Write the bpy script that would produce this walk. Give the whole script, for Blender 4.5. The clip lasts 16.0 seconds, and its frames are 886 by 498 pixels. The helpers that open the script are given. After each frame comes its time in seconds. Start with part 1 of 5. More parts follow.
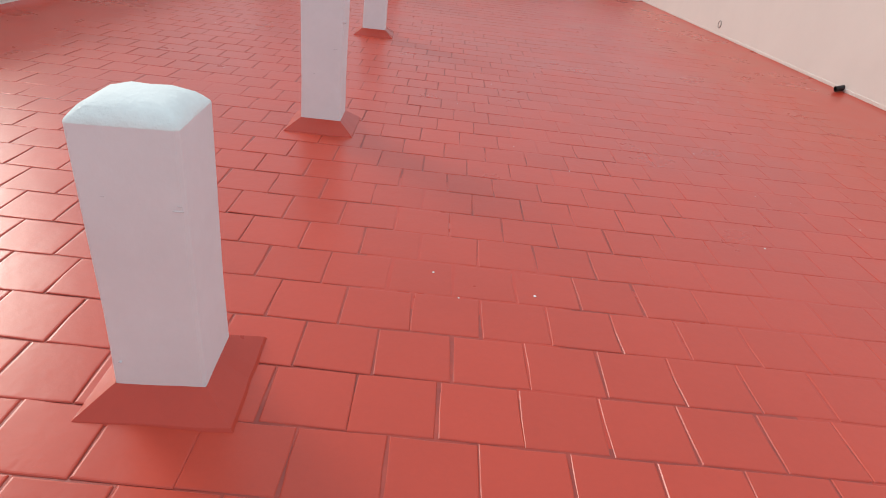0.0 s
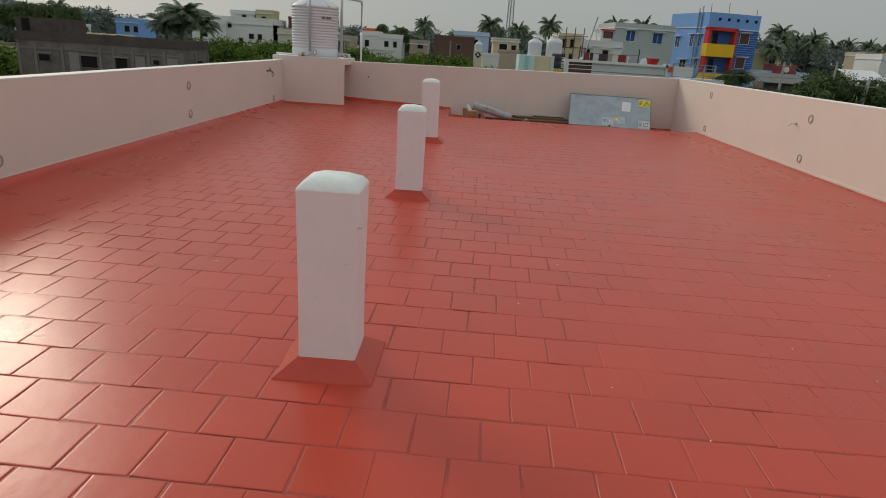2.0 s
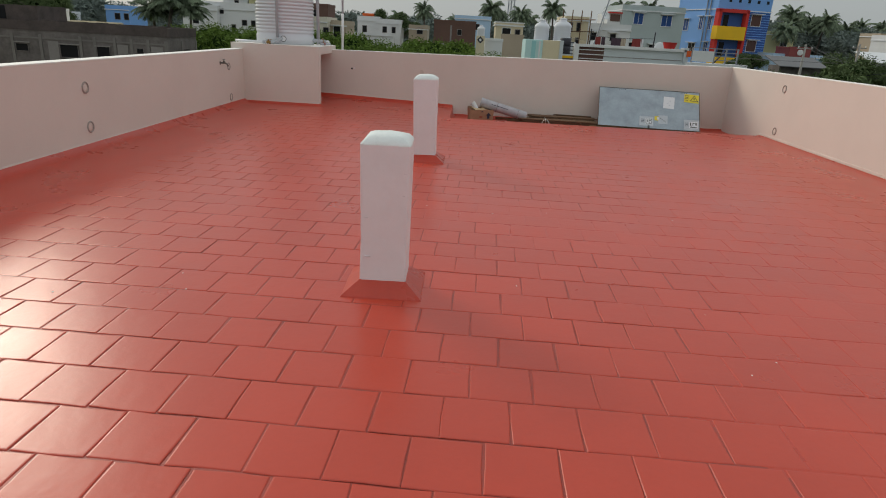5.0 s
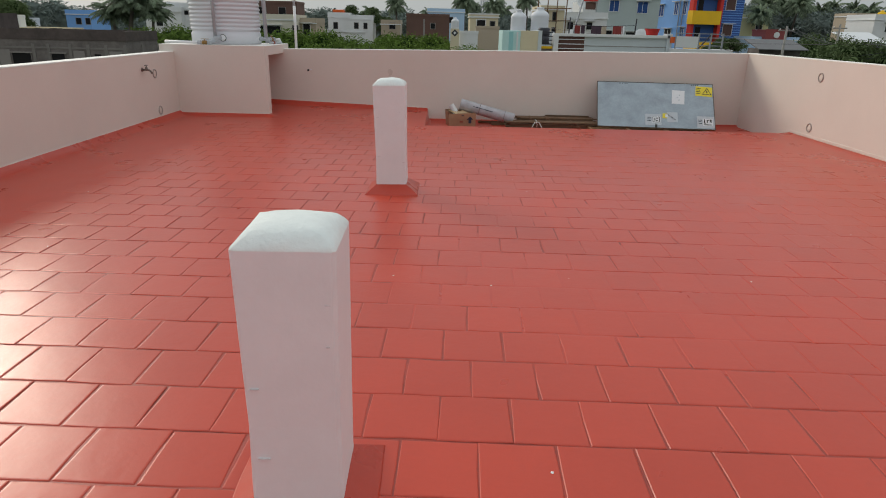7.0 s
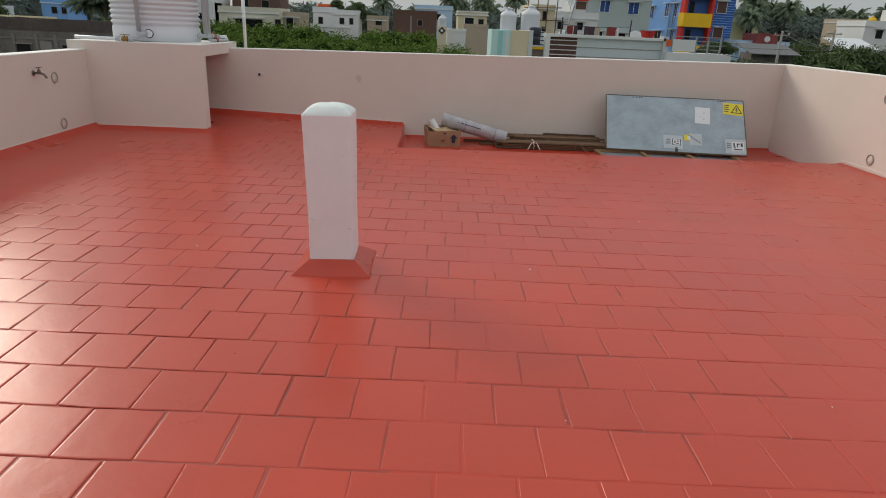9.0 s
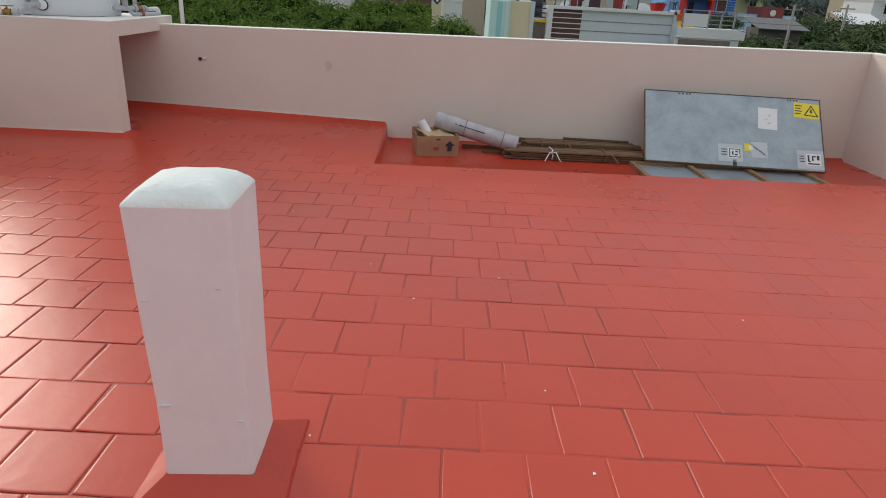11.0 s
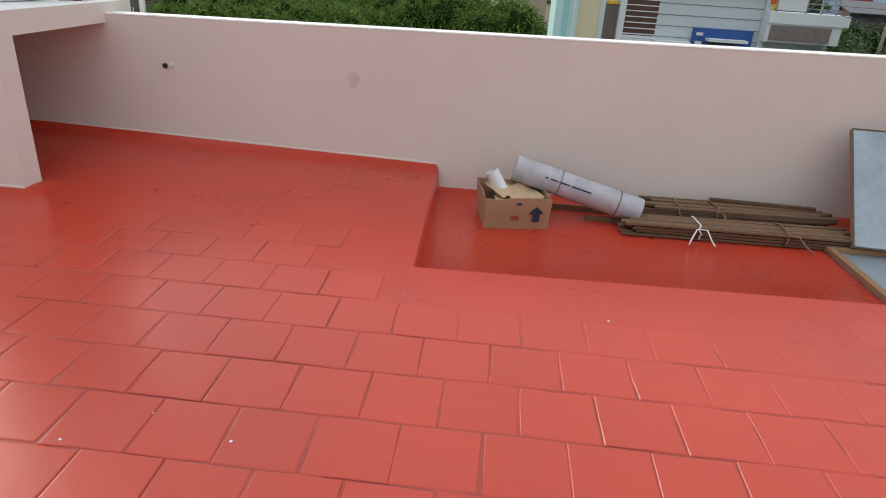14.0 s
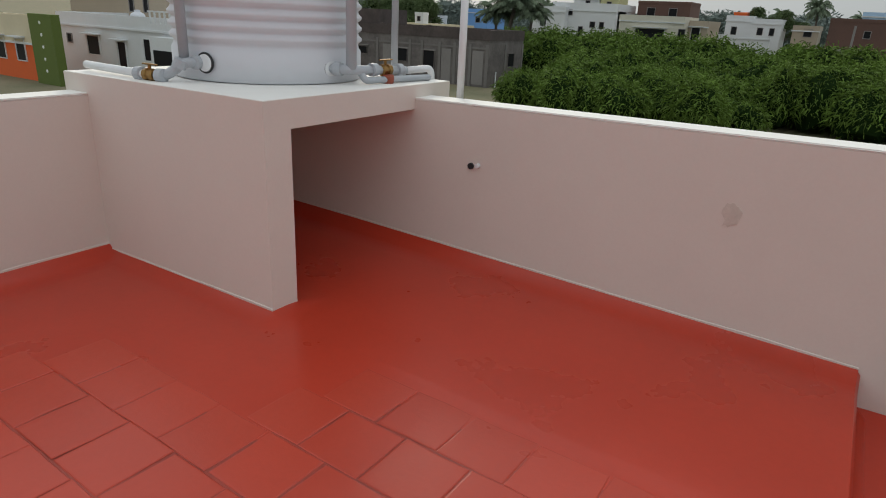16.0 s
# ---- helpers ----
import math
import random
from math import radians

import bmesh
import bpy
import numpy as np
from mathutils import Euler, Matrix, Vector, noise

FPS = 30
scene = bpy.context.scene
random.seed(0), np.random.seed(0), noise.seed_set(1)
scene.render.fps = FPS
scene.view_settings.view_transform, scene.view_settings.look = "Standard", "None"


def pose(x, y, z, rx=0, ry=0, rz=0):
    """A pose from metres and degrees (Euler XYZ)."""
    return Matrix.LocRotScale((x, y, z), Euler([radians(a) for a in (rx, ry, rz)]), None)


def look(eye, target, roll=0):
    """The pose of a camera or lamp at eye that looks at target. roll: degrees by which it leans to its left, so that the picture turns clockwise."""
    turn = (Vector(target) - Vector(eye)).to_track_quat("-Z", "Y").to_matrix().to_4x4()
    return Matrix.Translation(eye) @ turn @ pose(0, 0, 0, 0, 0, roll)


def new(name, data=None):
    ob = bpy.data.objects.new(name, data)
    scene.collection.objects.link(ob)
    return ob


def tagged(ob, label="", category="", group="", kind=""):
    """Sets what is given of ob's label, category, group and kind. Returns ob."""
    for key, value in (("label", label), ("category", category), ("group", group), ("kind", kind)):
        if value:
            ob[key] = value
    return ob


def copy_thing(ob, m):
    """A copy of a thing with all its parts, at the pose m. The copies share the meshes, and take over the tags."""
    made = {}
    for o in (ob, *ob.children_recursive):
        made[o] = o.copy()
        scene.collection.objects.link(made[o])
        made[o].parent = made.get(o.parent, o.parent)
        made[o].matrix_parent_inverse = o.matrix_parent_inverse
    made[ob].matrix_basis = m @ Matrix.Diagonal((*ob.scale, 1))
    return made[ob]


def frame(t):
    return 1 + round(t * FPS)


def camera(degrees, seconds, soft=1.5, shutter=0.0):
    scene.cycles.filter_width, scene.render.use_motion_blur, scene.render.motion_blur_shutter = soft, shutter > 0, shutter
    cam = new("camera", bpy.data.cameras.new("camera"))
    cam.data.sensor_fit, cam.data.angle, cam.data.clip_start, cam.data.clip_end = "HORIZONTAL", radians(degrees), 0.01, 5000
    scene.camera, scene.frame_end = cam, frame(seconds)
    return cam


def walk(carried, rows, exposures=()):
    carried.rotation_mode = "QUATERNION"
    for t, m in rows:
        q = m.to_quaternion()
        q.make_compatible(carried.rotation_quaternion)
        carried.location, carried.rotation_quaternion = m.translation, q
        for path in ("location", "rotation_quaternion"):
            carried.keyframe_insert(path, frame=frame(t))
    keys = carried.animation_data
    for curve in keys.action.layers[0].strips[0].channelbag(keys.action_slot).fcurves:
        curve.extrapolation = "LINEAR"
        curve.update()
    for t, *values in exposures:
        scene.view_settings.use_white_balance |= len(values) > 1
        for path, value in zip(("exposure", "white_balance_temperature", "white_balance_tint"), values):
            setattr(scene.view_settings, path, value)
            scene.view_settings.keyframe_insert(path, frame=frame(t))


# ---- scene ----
cam = camera(69.9, 16.0, soft=1.0)
PATH = [
    (0, (0.556, -10.92, 1.303), (0.679, -9.159, 0.363), 7.1),
    (0.5, (0.555, -10.64, 1.353), (0.549, -8.807, 0.553), 5.9),
    (1, (0.485, -10.297, 1.402), (0.459, -8.421, 0.708), 4.9),
    (1.5, (0.469, -9.875, 1.391), (0.438, -7.979, 0.756), 3.7),
    (2, (0.478, -9.462, 1.371), (0.443, -7.558, 0.762), 3.7),
    (2.5, (0.455, -9.037, 1.403), (0.423, -7.129, 0.805), 4.0),
    (3, (0.495, -8.579, 1.395), (0.458, -6.667, 0.808), 3.9),
    (3.5, (0.458, -8.139, 1.369), (0.415, -6.229, 0.778), 3.8),
    (4, (0.422, -7.707, 1.348), (0.38, -5.804, 0.733), 3.7),
    (6.5, (0.379, -5.472, 1.337), (0.37, -3.584, 0.677), 1.7),
    (7, (0.379, -5.074, 1.3), (0.395, -3.187, 0.637), 1.3),
    (7.5, (0.41, -4.625, 1.317), (0.438, -2.74, 0.649), 1.3),
    (8, (0.402, -4.201, 1.332), (0.445, -2.317, 0.662), 1.7),
    (8.5, (0.437, -3.758, 1.324), (0.494, -1.873, 0.657), 2.1),
    (9, (0.492, -3.302, 1.324), (0.554, -1.419, 0.655), 2.5),
    (9.5, (0.5, -2.835, 1.345), (0.568, -0.954, 0.67), 2.7),
    (9.7, (0.501, -2.63, 1.328), (0.577, -0.754, 0.64), 3.2),
    (12, (0.56, -0.619, 1.367), (0.665, 1.224, 0.597), 2.9),
    (12.5, (0.542, -0.235, 1.357), (0.664, 1.602, 0.575), 2.9),
    (13, (0.572, 0.158, 1.359), (0.69, 1.99, 0.565), 2.8),
    (13.5, (0.502, 0.591, 1.354), (0.609, 2.416, 0.542), 3.6),
    (14, (0.385, 1.006, 1.334), (0.326, 2.832, 0.52), 3.8),
    (14.5, (0.292, 1.403, 1.35), (-0.022, 3.2, 0.531), 4.1),
    (15, (0.15, 1.797, 1.388), (-0.384, 3.542, 0.571), 3.6),
    (15.5, (0.04, 2.157, 1.365), (-0.727, 3.84, 0.603), 2.7),
    (16, (-0.089, 2.484, 1.344), (-1.083, 4.075, 0.651), 2.7),
]
walk(cam, [(t, look(eye, target, roll)) for t, eye, target, roll in PATH],
     [(0.0, 1.18, 6380, 10), (0.5, 1.0, 6500, 10), (1.0, 0.78, 6850, 9), (1.5, 0.63, 7020, 9), (2.5, 0.6, 7060, 8), (3.5, 0.64, 7000, 8), (4.0, 0.7, 6950, 8), (6.5, 0.84, 6850, 9), (7.0, 0.88, 6830, 9),
      (9.5, 0.86, 6900, 9), (12.0, 1.14, 6600, 10), (12.5, 1.18, 6580, 10), (14.0, 1.38, 6550, 10), (15.0, 1.2, 6640, 10), (16.0, 0.94, 6760, 9)])

# ---- light ----
SUN_DIR = Vector((-1.5, 1.54, 1.0)).normalized()
world = bpy.data.worlds.new("sky")
scene.world = world
world.use_nodes = True
wn = world.node_tree
sky = wn.nodes.new("ShaderNodeTexSky")
sky.sky_type = "NISHITA"
sky.sun_disc = False
sky.sun_elevation = math.asin(SUN_DIR.z)
sky.sun_rotation = math.atan2(SUN_DIR.x, SUN_DIR.y)
sky.air_density, sky.dust_density, sky.ozone_density = 1.0, 1.4, 1.0
pale = wn.nodes.new("ShaderNodeHueSaturation")
pale.inputs["Saturation"].default_value = 0.35
wn.links.new(sky.outputs[0], pale.inputs["Color"])
haze = wn.nodes.new("ShaderNodeMix")
haze.data_type = "RGBA"
haze.inputs[0].default_value = 0.90
haze.inputs[7].default_value = (2.62, 2.93, 3.16, 1)
wn.links.new(pale.outputs[0], haze.inputs[6])
# an overcast sky grows brighter from the horizon to the zenith
height = wn.nodes.new("ShaderNodeTexGradient")
height.texture_mapping.mapping_x = "Z"
climb = wn.nodes.new("ShaderNodeMath")
climb.operation = "MULTIPLY_ADD"
climb.inputs[1].default_value, climb.inputs[2].default_value = 0.84, 0.60
wn.links.new(height.outputs["Fac"], climb.inputs[0])
veil = wn.nodes.new("ShaderNodeVectorMath")
veil.operation = "SCALE"
wn.links.new(haze.outputs[2], veil.inputs[0])
wn.links.new(climb.outputs[0], veil.inputs["Scale"])
wn.links.new(veil.outputs[0], wn.nodes["Background"].inputs["Color"])
wn.nodes["Background"].inputs["Strength"].default_value = 0.12
lamp = bpy.data.lights.new("sun", "SUN")
lamp.energy, lamp.angle, lamp.color = 0.70, radians(18.0), (1.0, 0.92, 0.80)
sun = new("sun", lamp)
sun.matrix_world = look(SUN_DIR * 60, (0, 0, 0))
scene.view_settings.exposure = 0.0


# ---- materials ----
def nd(nt, kind, **inputs):
    node = nt.nodes.new(kind)
    for key, value in inputs.items():
        node.inputs[key.replace("_", " ")].default_value = value
    return node


def surface(name, colour, rough=0.6, metal=0.0, vary=0.12, scale=3.0, fine=60.0, bump=0.15, depth=0.004, per_object=0.0, island=0.0,
            tint=None, spec=0.5, rough_vary=0.1, wave=0.0):
    """Paint, plaster, wood and so on: two scales of variation in colour, gloss and relief."""
    m = bpy.data.materials.new(name)
    m.use_nodes = True
    nt = m.node_tree
    b = nt.nodes["Principled BSDF"]
    co = nt.nodes.new("ShaderNodeNewGeometry")
    big = nd(nt, "ShaderNodeTexNoise", Scale=scale, Detail=5.0, Roughness=0.6)
    small = nd(nt, "ShaderNodeTexNoise", Scale=fine, Detail=4.0, Roughness=0.6)
    for n in (big, small):
        nt.links.new(co.outputs["Position"], n.inputs["Vector"])
    dark = tuple(c * (1 - vary) for c in colour) if tint is None else tint
    light = tuple(min(1.0, c * (1 + vary)) for c in colour)
    ramp = nt.nodes.new("ShaderNodeMix")
    ramp.data_type = "RGBA"
    ramp.inputs[6].default_value, ramp.inputs[7].default_value = (*dark, 1), (*light, 1)
    mix = nd(nt, "ShaderNodeMath")
    mix.operation = "MULTIPLY_ADD"
    mix.inputs[1].default_value = 0.35
    nt.links.new(small.outputs["Fac"], mix.inputs[0])
    more = nd(nt, "ShaderNodeMath")
    more.operation = "MULTIPLY_ADD"
    more.inputs[1].default_value = 1.0
    more.inputs[2].default_value = -0.17
    nt.links.new(big.outputs["Fac"], more.inputs[0])
    nt.links.new(more.outputs[0], mix.inputs[2])
    last = mix.outputs[0]
    for amount, source in ((per_object, "object"), (island, "island")):
        if amount:
            rnd = nt.nodes.new("ShaderNodeObjectInfo").outputs["Random"] if source == "object" else co.outputs["Random Per Island"]
            add = nd(nt, "ShaderNodeMath")
            add.operation = "MULTIPLY_ADD"
            add.inputs[1].default_value = amount
            nt.links.new(rnd, add.inputs[0])
            nt.links.new(last, add.inputs[2])
            sub = nd(nt, "ShaderNodeMath")
            sub.operation = "SUBTRACT"
            sub.inputs[1].default_value = amount / 2
            nt.links.new(add.outputs[0], sub.inputs[0])
            last = sub.outputs[0]
    nt.links.new(last, ramp.inputs[0])
    nt.links.new(ramp.outputs[2], b.inputs["Base Color"])
    rr = nd(nt, "ShaderNodeMath")
    rr.operation = "MULTIPLY_ADD"
    rr.inputs[1].default_value, rr.inputs[2].default_value = rough_vary * 2, rough - rough_vary
    nt.links.new(big.outputs["Fac"], rr.inputs[0])
    nt.links.new(rr.outputs[0], b.inputs["Roughness"])
    b.inputs["Metallic"].default_value = metal
    b.inputs["Specular IOR Level"].default_value = spec
    if bump:
        bp = nd(nt, "ShaderNodeBump", Strength=bump, Distance=depth)
        nt.links.new(small.outputs["Fac"], bp.inputs["Height"])
        nt.links.new(bp.outputs[0], b.inputs["Normal"])
        if wave:
            mid = nd(nt, "ShaderNodeTexNoise", Scale=11.0, Detail=2.0, Roughness=0.5)
            nt.links.new(co.outputs["Position"], mid.inputs["Vector"])
            swell = nd(nt, "ShaderNodeBump", Strength=wave, Distance=0.012)
            nt.links.new(mid.outputs["Fac"], swell.inputs["Height"])
            nt.links.new(swell.outputs[0], bp.inputs["Normal"])
    return m


def glass_dark(name, colour=(0.02, 0.025, 0.03)):
    m = bpy.data.materials.new(name)
    m.use_nodes = True
    b = m.node_tree.nodes["Principled BSDF"]
    b.inputs["Base Color"].default_value = (*colour, 1)
    b.inputs["Roughness"].default_value = 0.5
    b.inputs["Specular IOR Level"].default_value = 0.15
    return m


RED = (0.492, 0.052, 0.0265)
red_tile = surface("red_roof_paint", RED, 0.305, spec=0.42, vary=0.16, scale=1.1, fine=45, bump=0.14, depth=0.003, per_object=0.22, rough_vary=0.10, wave=0.10)
red_stuff = surface("red_roof_paint_tiles", RED, 0.305, spec=0.42, vary=0.16, scale=1.1, fine=45, bump=0.14, depth=0.003, island=0.22, rough_vary=0.10, wave=0.10)
red_base = surface("red_roof_paint_bed", (0.482, 0.045, 0.0225), 0.285, spec=0.40, vary=0.16, scale=1.6, fine=30, bump=0.0, rough_vary=0.06)
cream = surface("cream_wall_paint", (0.70, 0.625, 0.567), 0.75, vary=0.075, scale=1.4, fine=70, bump=0.12, depth=0.003)
# tops of parapets and platform: wall paint made paler, skylight put into its colour
skylit_top = surface("skylit_pale_top_paint", (0.84, 0.81, 0.77), 0.7, vary=0.06, scale=2.5, fine=60, bump=0.2)
white_post = surface("white_post_paint", (0.78, 0.77, 0.78), 0.65, vary=0.07, scale=5, fine=26, bump=0.2, depth=0.005)
white_top = surface("rough_white_mortar", (0.74, 0.77, 0.75), 0.8, vary=0.12, scale=9, fine=38, bump=0.5, depth=0.01)
earth = surface("dry_earth", (0.22, 0.17, 0.11), 0.95, vary=0.3, scale=0.25, fine=3, bump=0.5, depth=0.05, tint=(0.09, 0.11, 0.045))
tank_white = surface("white_tank_plastic", (0.64, 0.65, 0.69), 0.5, vary=0.03, scale=3, fine=30, bump=0.03)
pvc_grey = surface("grey_pvc", (0.42, 0.44, 0.47), 0.45, vary=0.08, scale=8, fine=60, bump=0.05)
pvc_white = surface("white_pvc", (0.74, 0.75, 0.76), 0.4, vary=0.06, scale=8, fine=60, bump=0.05)
brass = surface("brass", (0.30, 0.17, 0.06), 0.35, metal=1.0, vary=0.2, scale=20, fine=90, bump=0.1)
rust_red = surface("rusty_red_iron", (0.30, 0.07, 0.04), 0.7, vary=0.3, scale=20, fine=90, bump=0.3)
black_rubber = surface("black_rubber", (0.02, 0.02, 0.022), 0.6, vary=0.2)
steel_dark = surface("dull_steel", (0.20, 0.17, 0.15), 0.45, metal=0.8, vary=0.2, scale=30)


# ---- building helpers ----
def link(name, bm, material, smooth=False):
    me = bpy.data.meshes.new(name)
    bm.normal_update()
    bm.to_mesh(me)
    bm.free()
    me.materials.append(material)
    if smooth:
        me.polygons.foreach_set("use_smooth", [True] * len(me.polygons))
    return new(name, me)


def part(name, bm, material, parent, label="", smooth=False):
    ob = link(name, bm, material, smooth)
    ob.parent = parent
    if label:
        ob["label"] = label
    return ob


def shared(name, me, parent, m=None):
    ob = new(name, me)
    ob.parent = parent
    if m is not None:
        ob.matrix_basis = m
    return ob


def thing(name, label, category, m=None, group="", kind=""):
    ob = new(name)
    ob.empty_display_size = 0.1
    if m is not None:
        ob.matrix_basis = m
    return tagged(ob, label, category, group, kind)


def box(x0, x1, y0, y1, z0, z1, bevel=0.0, bm=None, m=None, seg=1):
    """A box, with bevelled edges if asked, added to bm."""
    bm = bm or bmesh.new()
    vs = [bm.verts.new((x, y, z)) for x in (x0, x1) for y in (y0, y1) for z in (z0, z1)]
    fs = [bm.faces.new([vs[i] for i in f]) for f in ((0, 1, 3, 2), (4, 6, 7, 5), (0, 4, 5, 1), (2, 3, 7, 6), (0, 2, 6, 4), (1, 5, 7, 3))]
    if bevel:
        r = bmesh.ops.bevel(bm, geom=list({e for f in fs for e in f.edges}), offset=bevel, segments=seg, affect="EDGES", profile=0.5)
        vs = list({v for v in vs if v.is_valid} | set(r["verts"]))
    if m is not None:
        for v in vs:
            v.co = m @ v.co
    return bm


def tube(points, r, n=10, bm=None, cap=True, radii=None):
    """A round bar along points."""
    bm = bm or bmesh.new()
    pts = [Vector(p) for p in points]
    rings = []
    side = None
    for i, p in enumerate(pts):
        d = (pts[min(i + 1, len(pts) - 1)] - pts[max(i - 1, 0)]).normalized()
        if side is None:
            side = d.orthogonal().normalized()
        side = (side - d * side.dot(d)).normalized()
        up = d.cross(side)
        rr = radii[i] if radii else r
        rings.append([bm.verts.new(p + (side * math.cos(a) + up * math.sin(a)) * rr) for a in (2 * math.pi * k / n for k in range(n))])
    for a, b in zip(rings, rings[1:]):
        for k in range(n):
            bm.faces.new((a[k], a[(k + 1) % n], b[(k + 1) % n], b[k]))
    if cap:
        bm.faces.new(rings[0][::-1])
        bm.faces.new(rings[-1])
    return bm


def lathe(profile, n=48, bm=None, centre=(0, 0, 0), closed=True):
    """A turned body from (radius, height) pairs, bottom to top."""
    bm = bm or bmesh.new()
    c = Vector(centre)
    rings = [[bm.verts.new(c + Vector((r * math.cos(2 * math.pi * k / n), r * math.sin(2 * math.pi * k / n), z))) for k in range(n)] for r, z in profile]
    for a, b in zip(rings, rings[1:]):
        for k in range(n):
            bm.faces.new((a[k], a[(k + 1) % n], b[(k + 1) % n], b[k]))
    if closed:
        bm.faces.new(rings[0][::-1])
        bm.faces.new(rings[-1])
    return bm


def prism(corners, z0, z1s, bm=None):
    """An upright prism on a plan, its top height given corner by corner."""
    bm = bm or bmesh.new()
    lo = [bm.verts.new((x, y, z0)) for x, y in corners]
    hi = [bm.verts.new((x, y, z)) for (x, y), z in zip(corners, z1s)]
    n = len(lo)
    bm.faces.new(lo[::-1])
    bm.faces.new(hi)
    for k in range(n):
        bm.faces.new((lo[k], lo[(k + 1) % n], hi[(k + 1) % n], hi[k]))
    return bm


# ---- the terrace ----
PX, PY0, PY1, PZ = -2.112, 4.29, 5.71, 0.98      # tank platform
XL, XR, YF, YB = -3.405, 5.215, 5.362, -13.2      # inner faces of the parapets
GROUND = -3.4
RX, RY, RZ = 0.16, 3.755, -0.15                 # the sunken strip before the far parapet
TH = 0.17                                      # parapet thickness


def far_top(x):
    return 0.915 + 0.0115 * (x + 2.0)


def parapet(name, corners, tops, label):
    w = tagged(link(name, prism(corners, -0.35, [z - 0.012 for z in tops]), cream), label, "parapet wall", kind="structure")
    cop = [(x, y) for x, y in corners]
    bm = prism(cop, 0.0, tops)
    for v, z in zip(list(bm.verts)[:4], tops):
        v.co.z = z - 0.0118
    cx, cy = sum(c[0] for c in cop) / 4, sum(c[1] for c in cop) / 4
    for v in bm.verts:
        v.co.x += 0.0008 if v.co.x > cx else -0.0008
        v.co.y += 0.0008 if v.co.y > cy else -0.0008
    bmesh.ops.bevel(bm, geom=list(bm.edges), offset=0.005, segments=2, affect="EDGES")
    part("coping", bm, skylit_top, w, "parapet top, coloured paler for the skylight on it")
    return w


E = TH
wall_far = parapet("wall_far", [(XL - E, YF), (XR, YF), (XR, YF + E), (XL - E, YF + E)],
                   [far_top(XL), far_top(XR), far_top(XR), far_top(XL)], "cream painted plaster parapet wall at the far end of the terrace")
wall_left = parapet("wall_left", [(XL - E, YB), (XL, YB), (XL, YF), (XL - E, YF)], [0.875, 0.875, 0.89, 0.89],
                    "cream painted plaster parapet wall in shade with plaster rings")
wall_right = parapet("wall_right", [(XR, YB), (XR + E, YB), (XR + E, YF + E), (XR, YF + E)], [1.0, 1.0, 1.0, 1.0],
                     "cream painted plaster parapet wall lit by the sun")
wall_back = parapet("wall_back", [(XL - E, YB - E), (XR + E, YB - E), (XR + E, YB), (XL - E, YB)], [0.9, 1.0, 1.0, 0.9],
                    "cream painted plaster parapet wall behind the walk")

# storey under the terrace
tagged(link("wall_house", box(XL - E, XR + E, YB - E, YF + E, GROUND - 0.3, -0.36), cream), "cream painted house walls below the terrace", "house wall", kind="structure")

JOINT = 0.0052
X0 = 0.518                                     # where the joints are counted from
TURN = -2.0                                    # the courses run a little askew
# where the upright joints of each course stand, in tile widths, course by course towards the far parapet
FIRST_COURSE = -31
BOND = [0.18, 0.59, 0.17, 0.60, 0.09, 0.55, 0.01, 0.44, 0.91, 0.28, 0.67, 0.12, 0.72, 0.20, 0.56, 0.12, 0.72, 0.10, 0.47, 0.94, 0.41, 0.01, 0.48, 0.95, 0.40,
        0.94, 0.34, 0.81, 0.34, 0.69, 0.16, 0.63, 0.16, 0.60, 0.01, 0.47, 0.95, 0.36, 0.80, 0.25, 0.70, 0.18, 0.65, 0.10, 0.57, 0.03, 0.62, 0.09, 0.67, 0.14, 0.57]


def course_y(k):
    """The line between courses k - 1 and k; the courses are a little narrower at both ends."""
    if k < -34:
        return course_y(-34) + 0.25 * (k + 34)
    return -1.129 + 0.27052 * k - 0.00014059 * k * k - 0.000010121 * k ** 3


def tile_width(y):
    return float(np.interp(y, [-9, -6, -3.5, -1, 1, 3, 4], [0.2525, 0.2535, 0.2555, 0.260, 0.260, 0.259, 0.257]))


def paint_level(x, y):
    """Height of the paint in the joints; it closes over the tiles along the walls and, in part, on the sunny side."""
    lift = 0.0
    for d, reach in ((x - XL, 1.0), (XR - x, 0.8), (YF - y if x < RX else 99, 1.3), (RY - y if x > RX else 99, 0.22), (RX - x if y > RY - 0.1 else 99, 0.4),
                     (math.hypot(max(x - PX, 0), max(PY0 - y, 0)), 0.75)):
        lift = max(lift, 1 - d / reach)
    n = noise.noise(Vector((x * 0.7, y * 0.7, 3.0))) * 0.5 + noise.noise(Vector((x * 2.6, y * 2.6, 8.0))) * 0.30 + noise.noise(Vector((x * 6.0, y * 6.0, 5.0))) * 0.30
    filled = max(0.0, min(1.0, (x - 0.2) / 2.4))
    base = min(-0.0009, -0.0036 + 0.0020 * filled + (0.0036 - 0.0010 * filled) * n)
    return min(0.004, base + 0.013 * max(0.0, min(1.0, lift * 1.6 + 0.25 * n)))


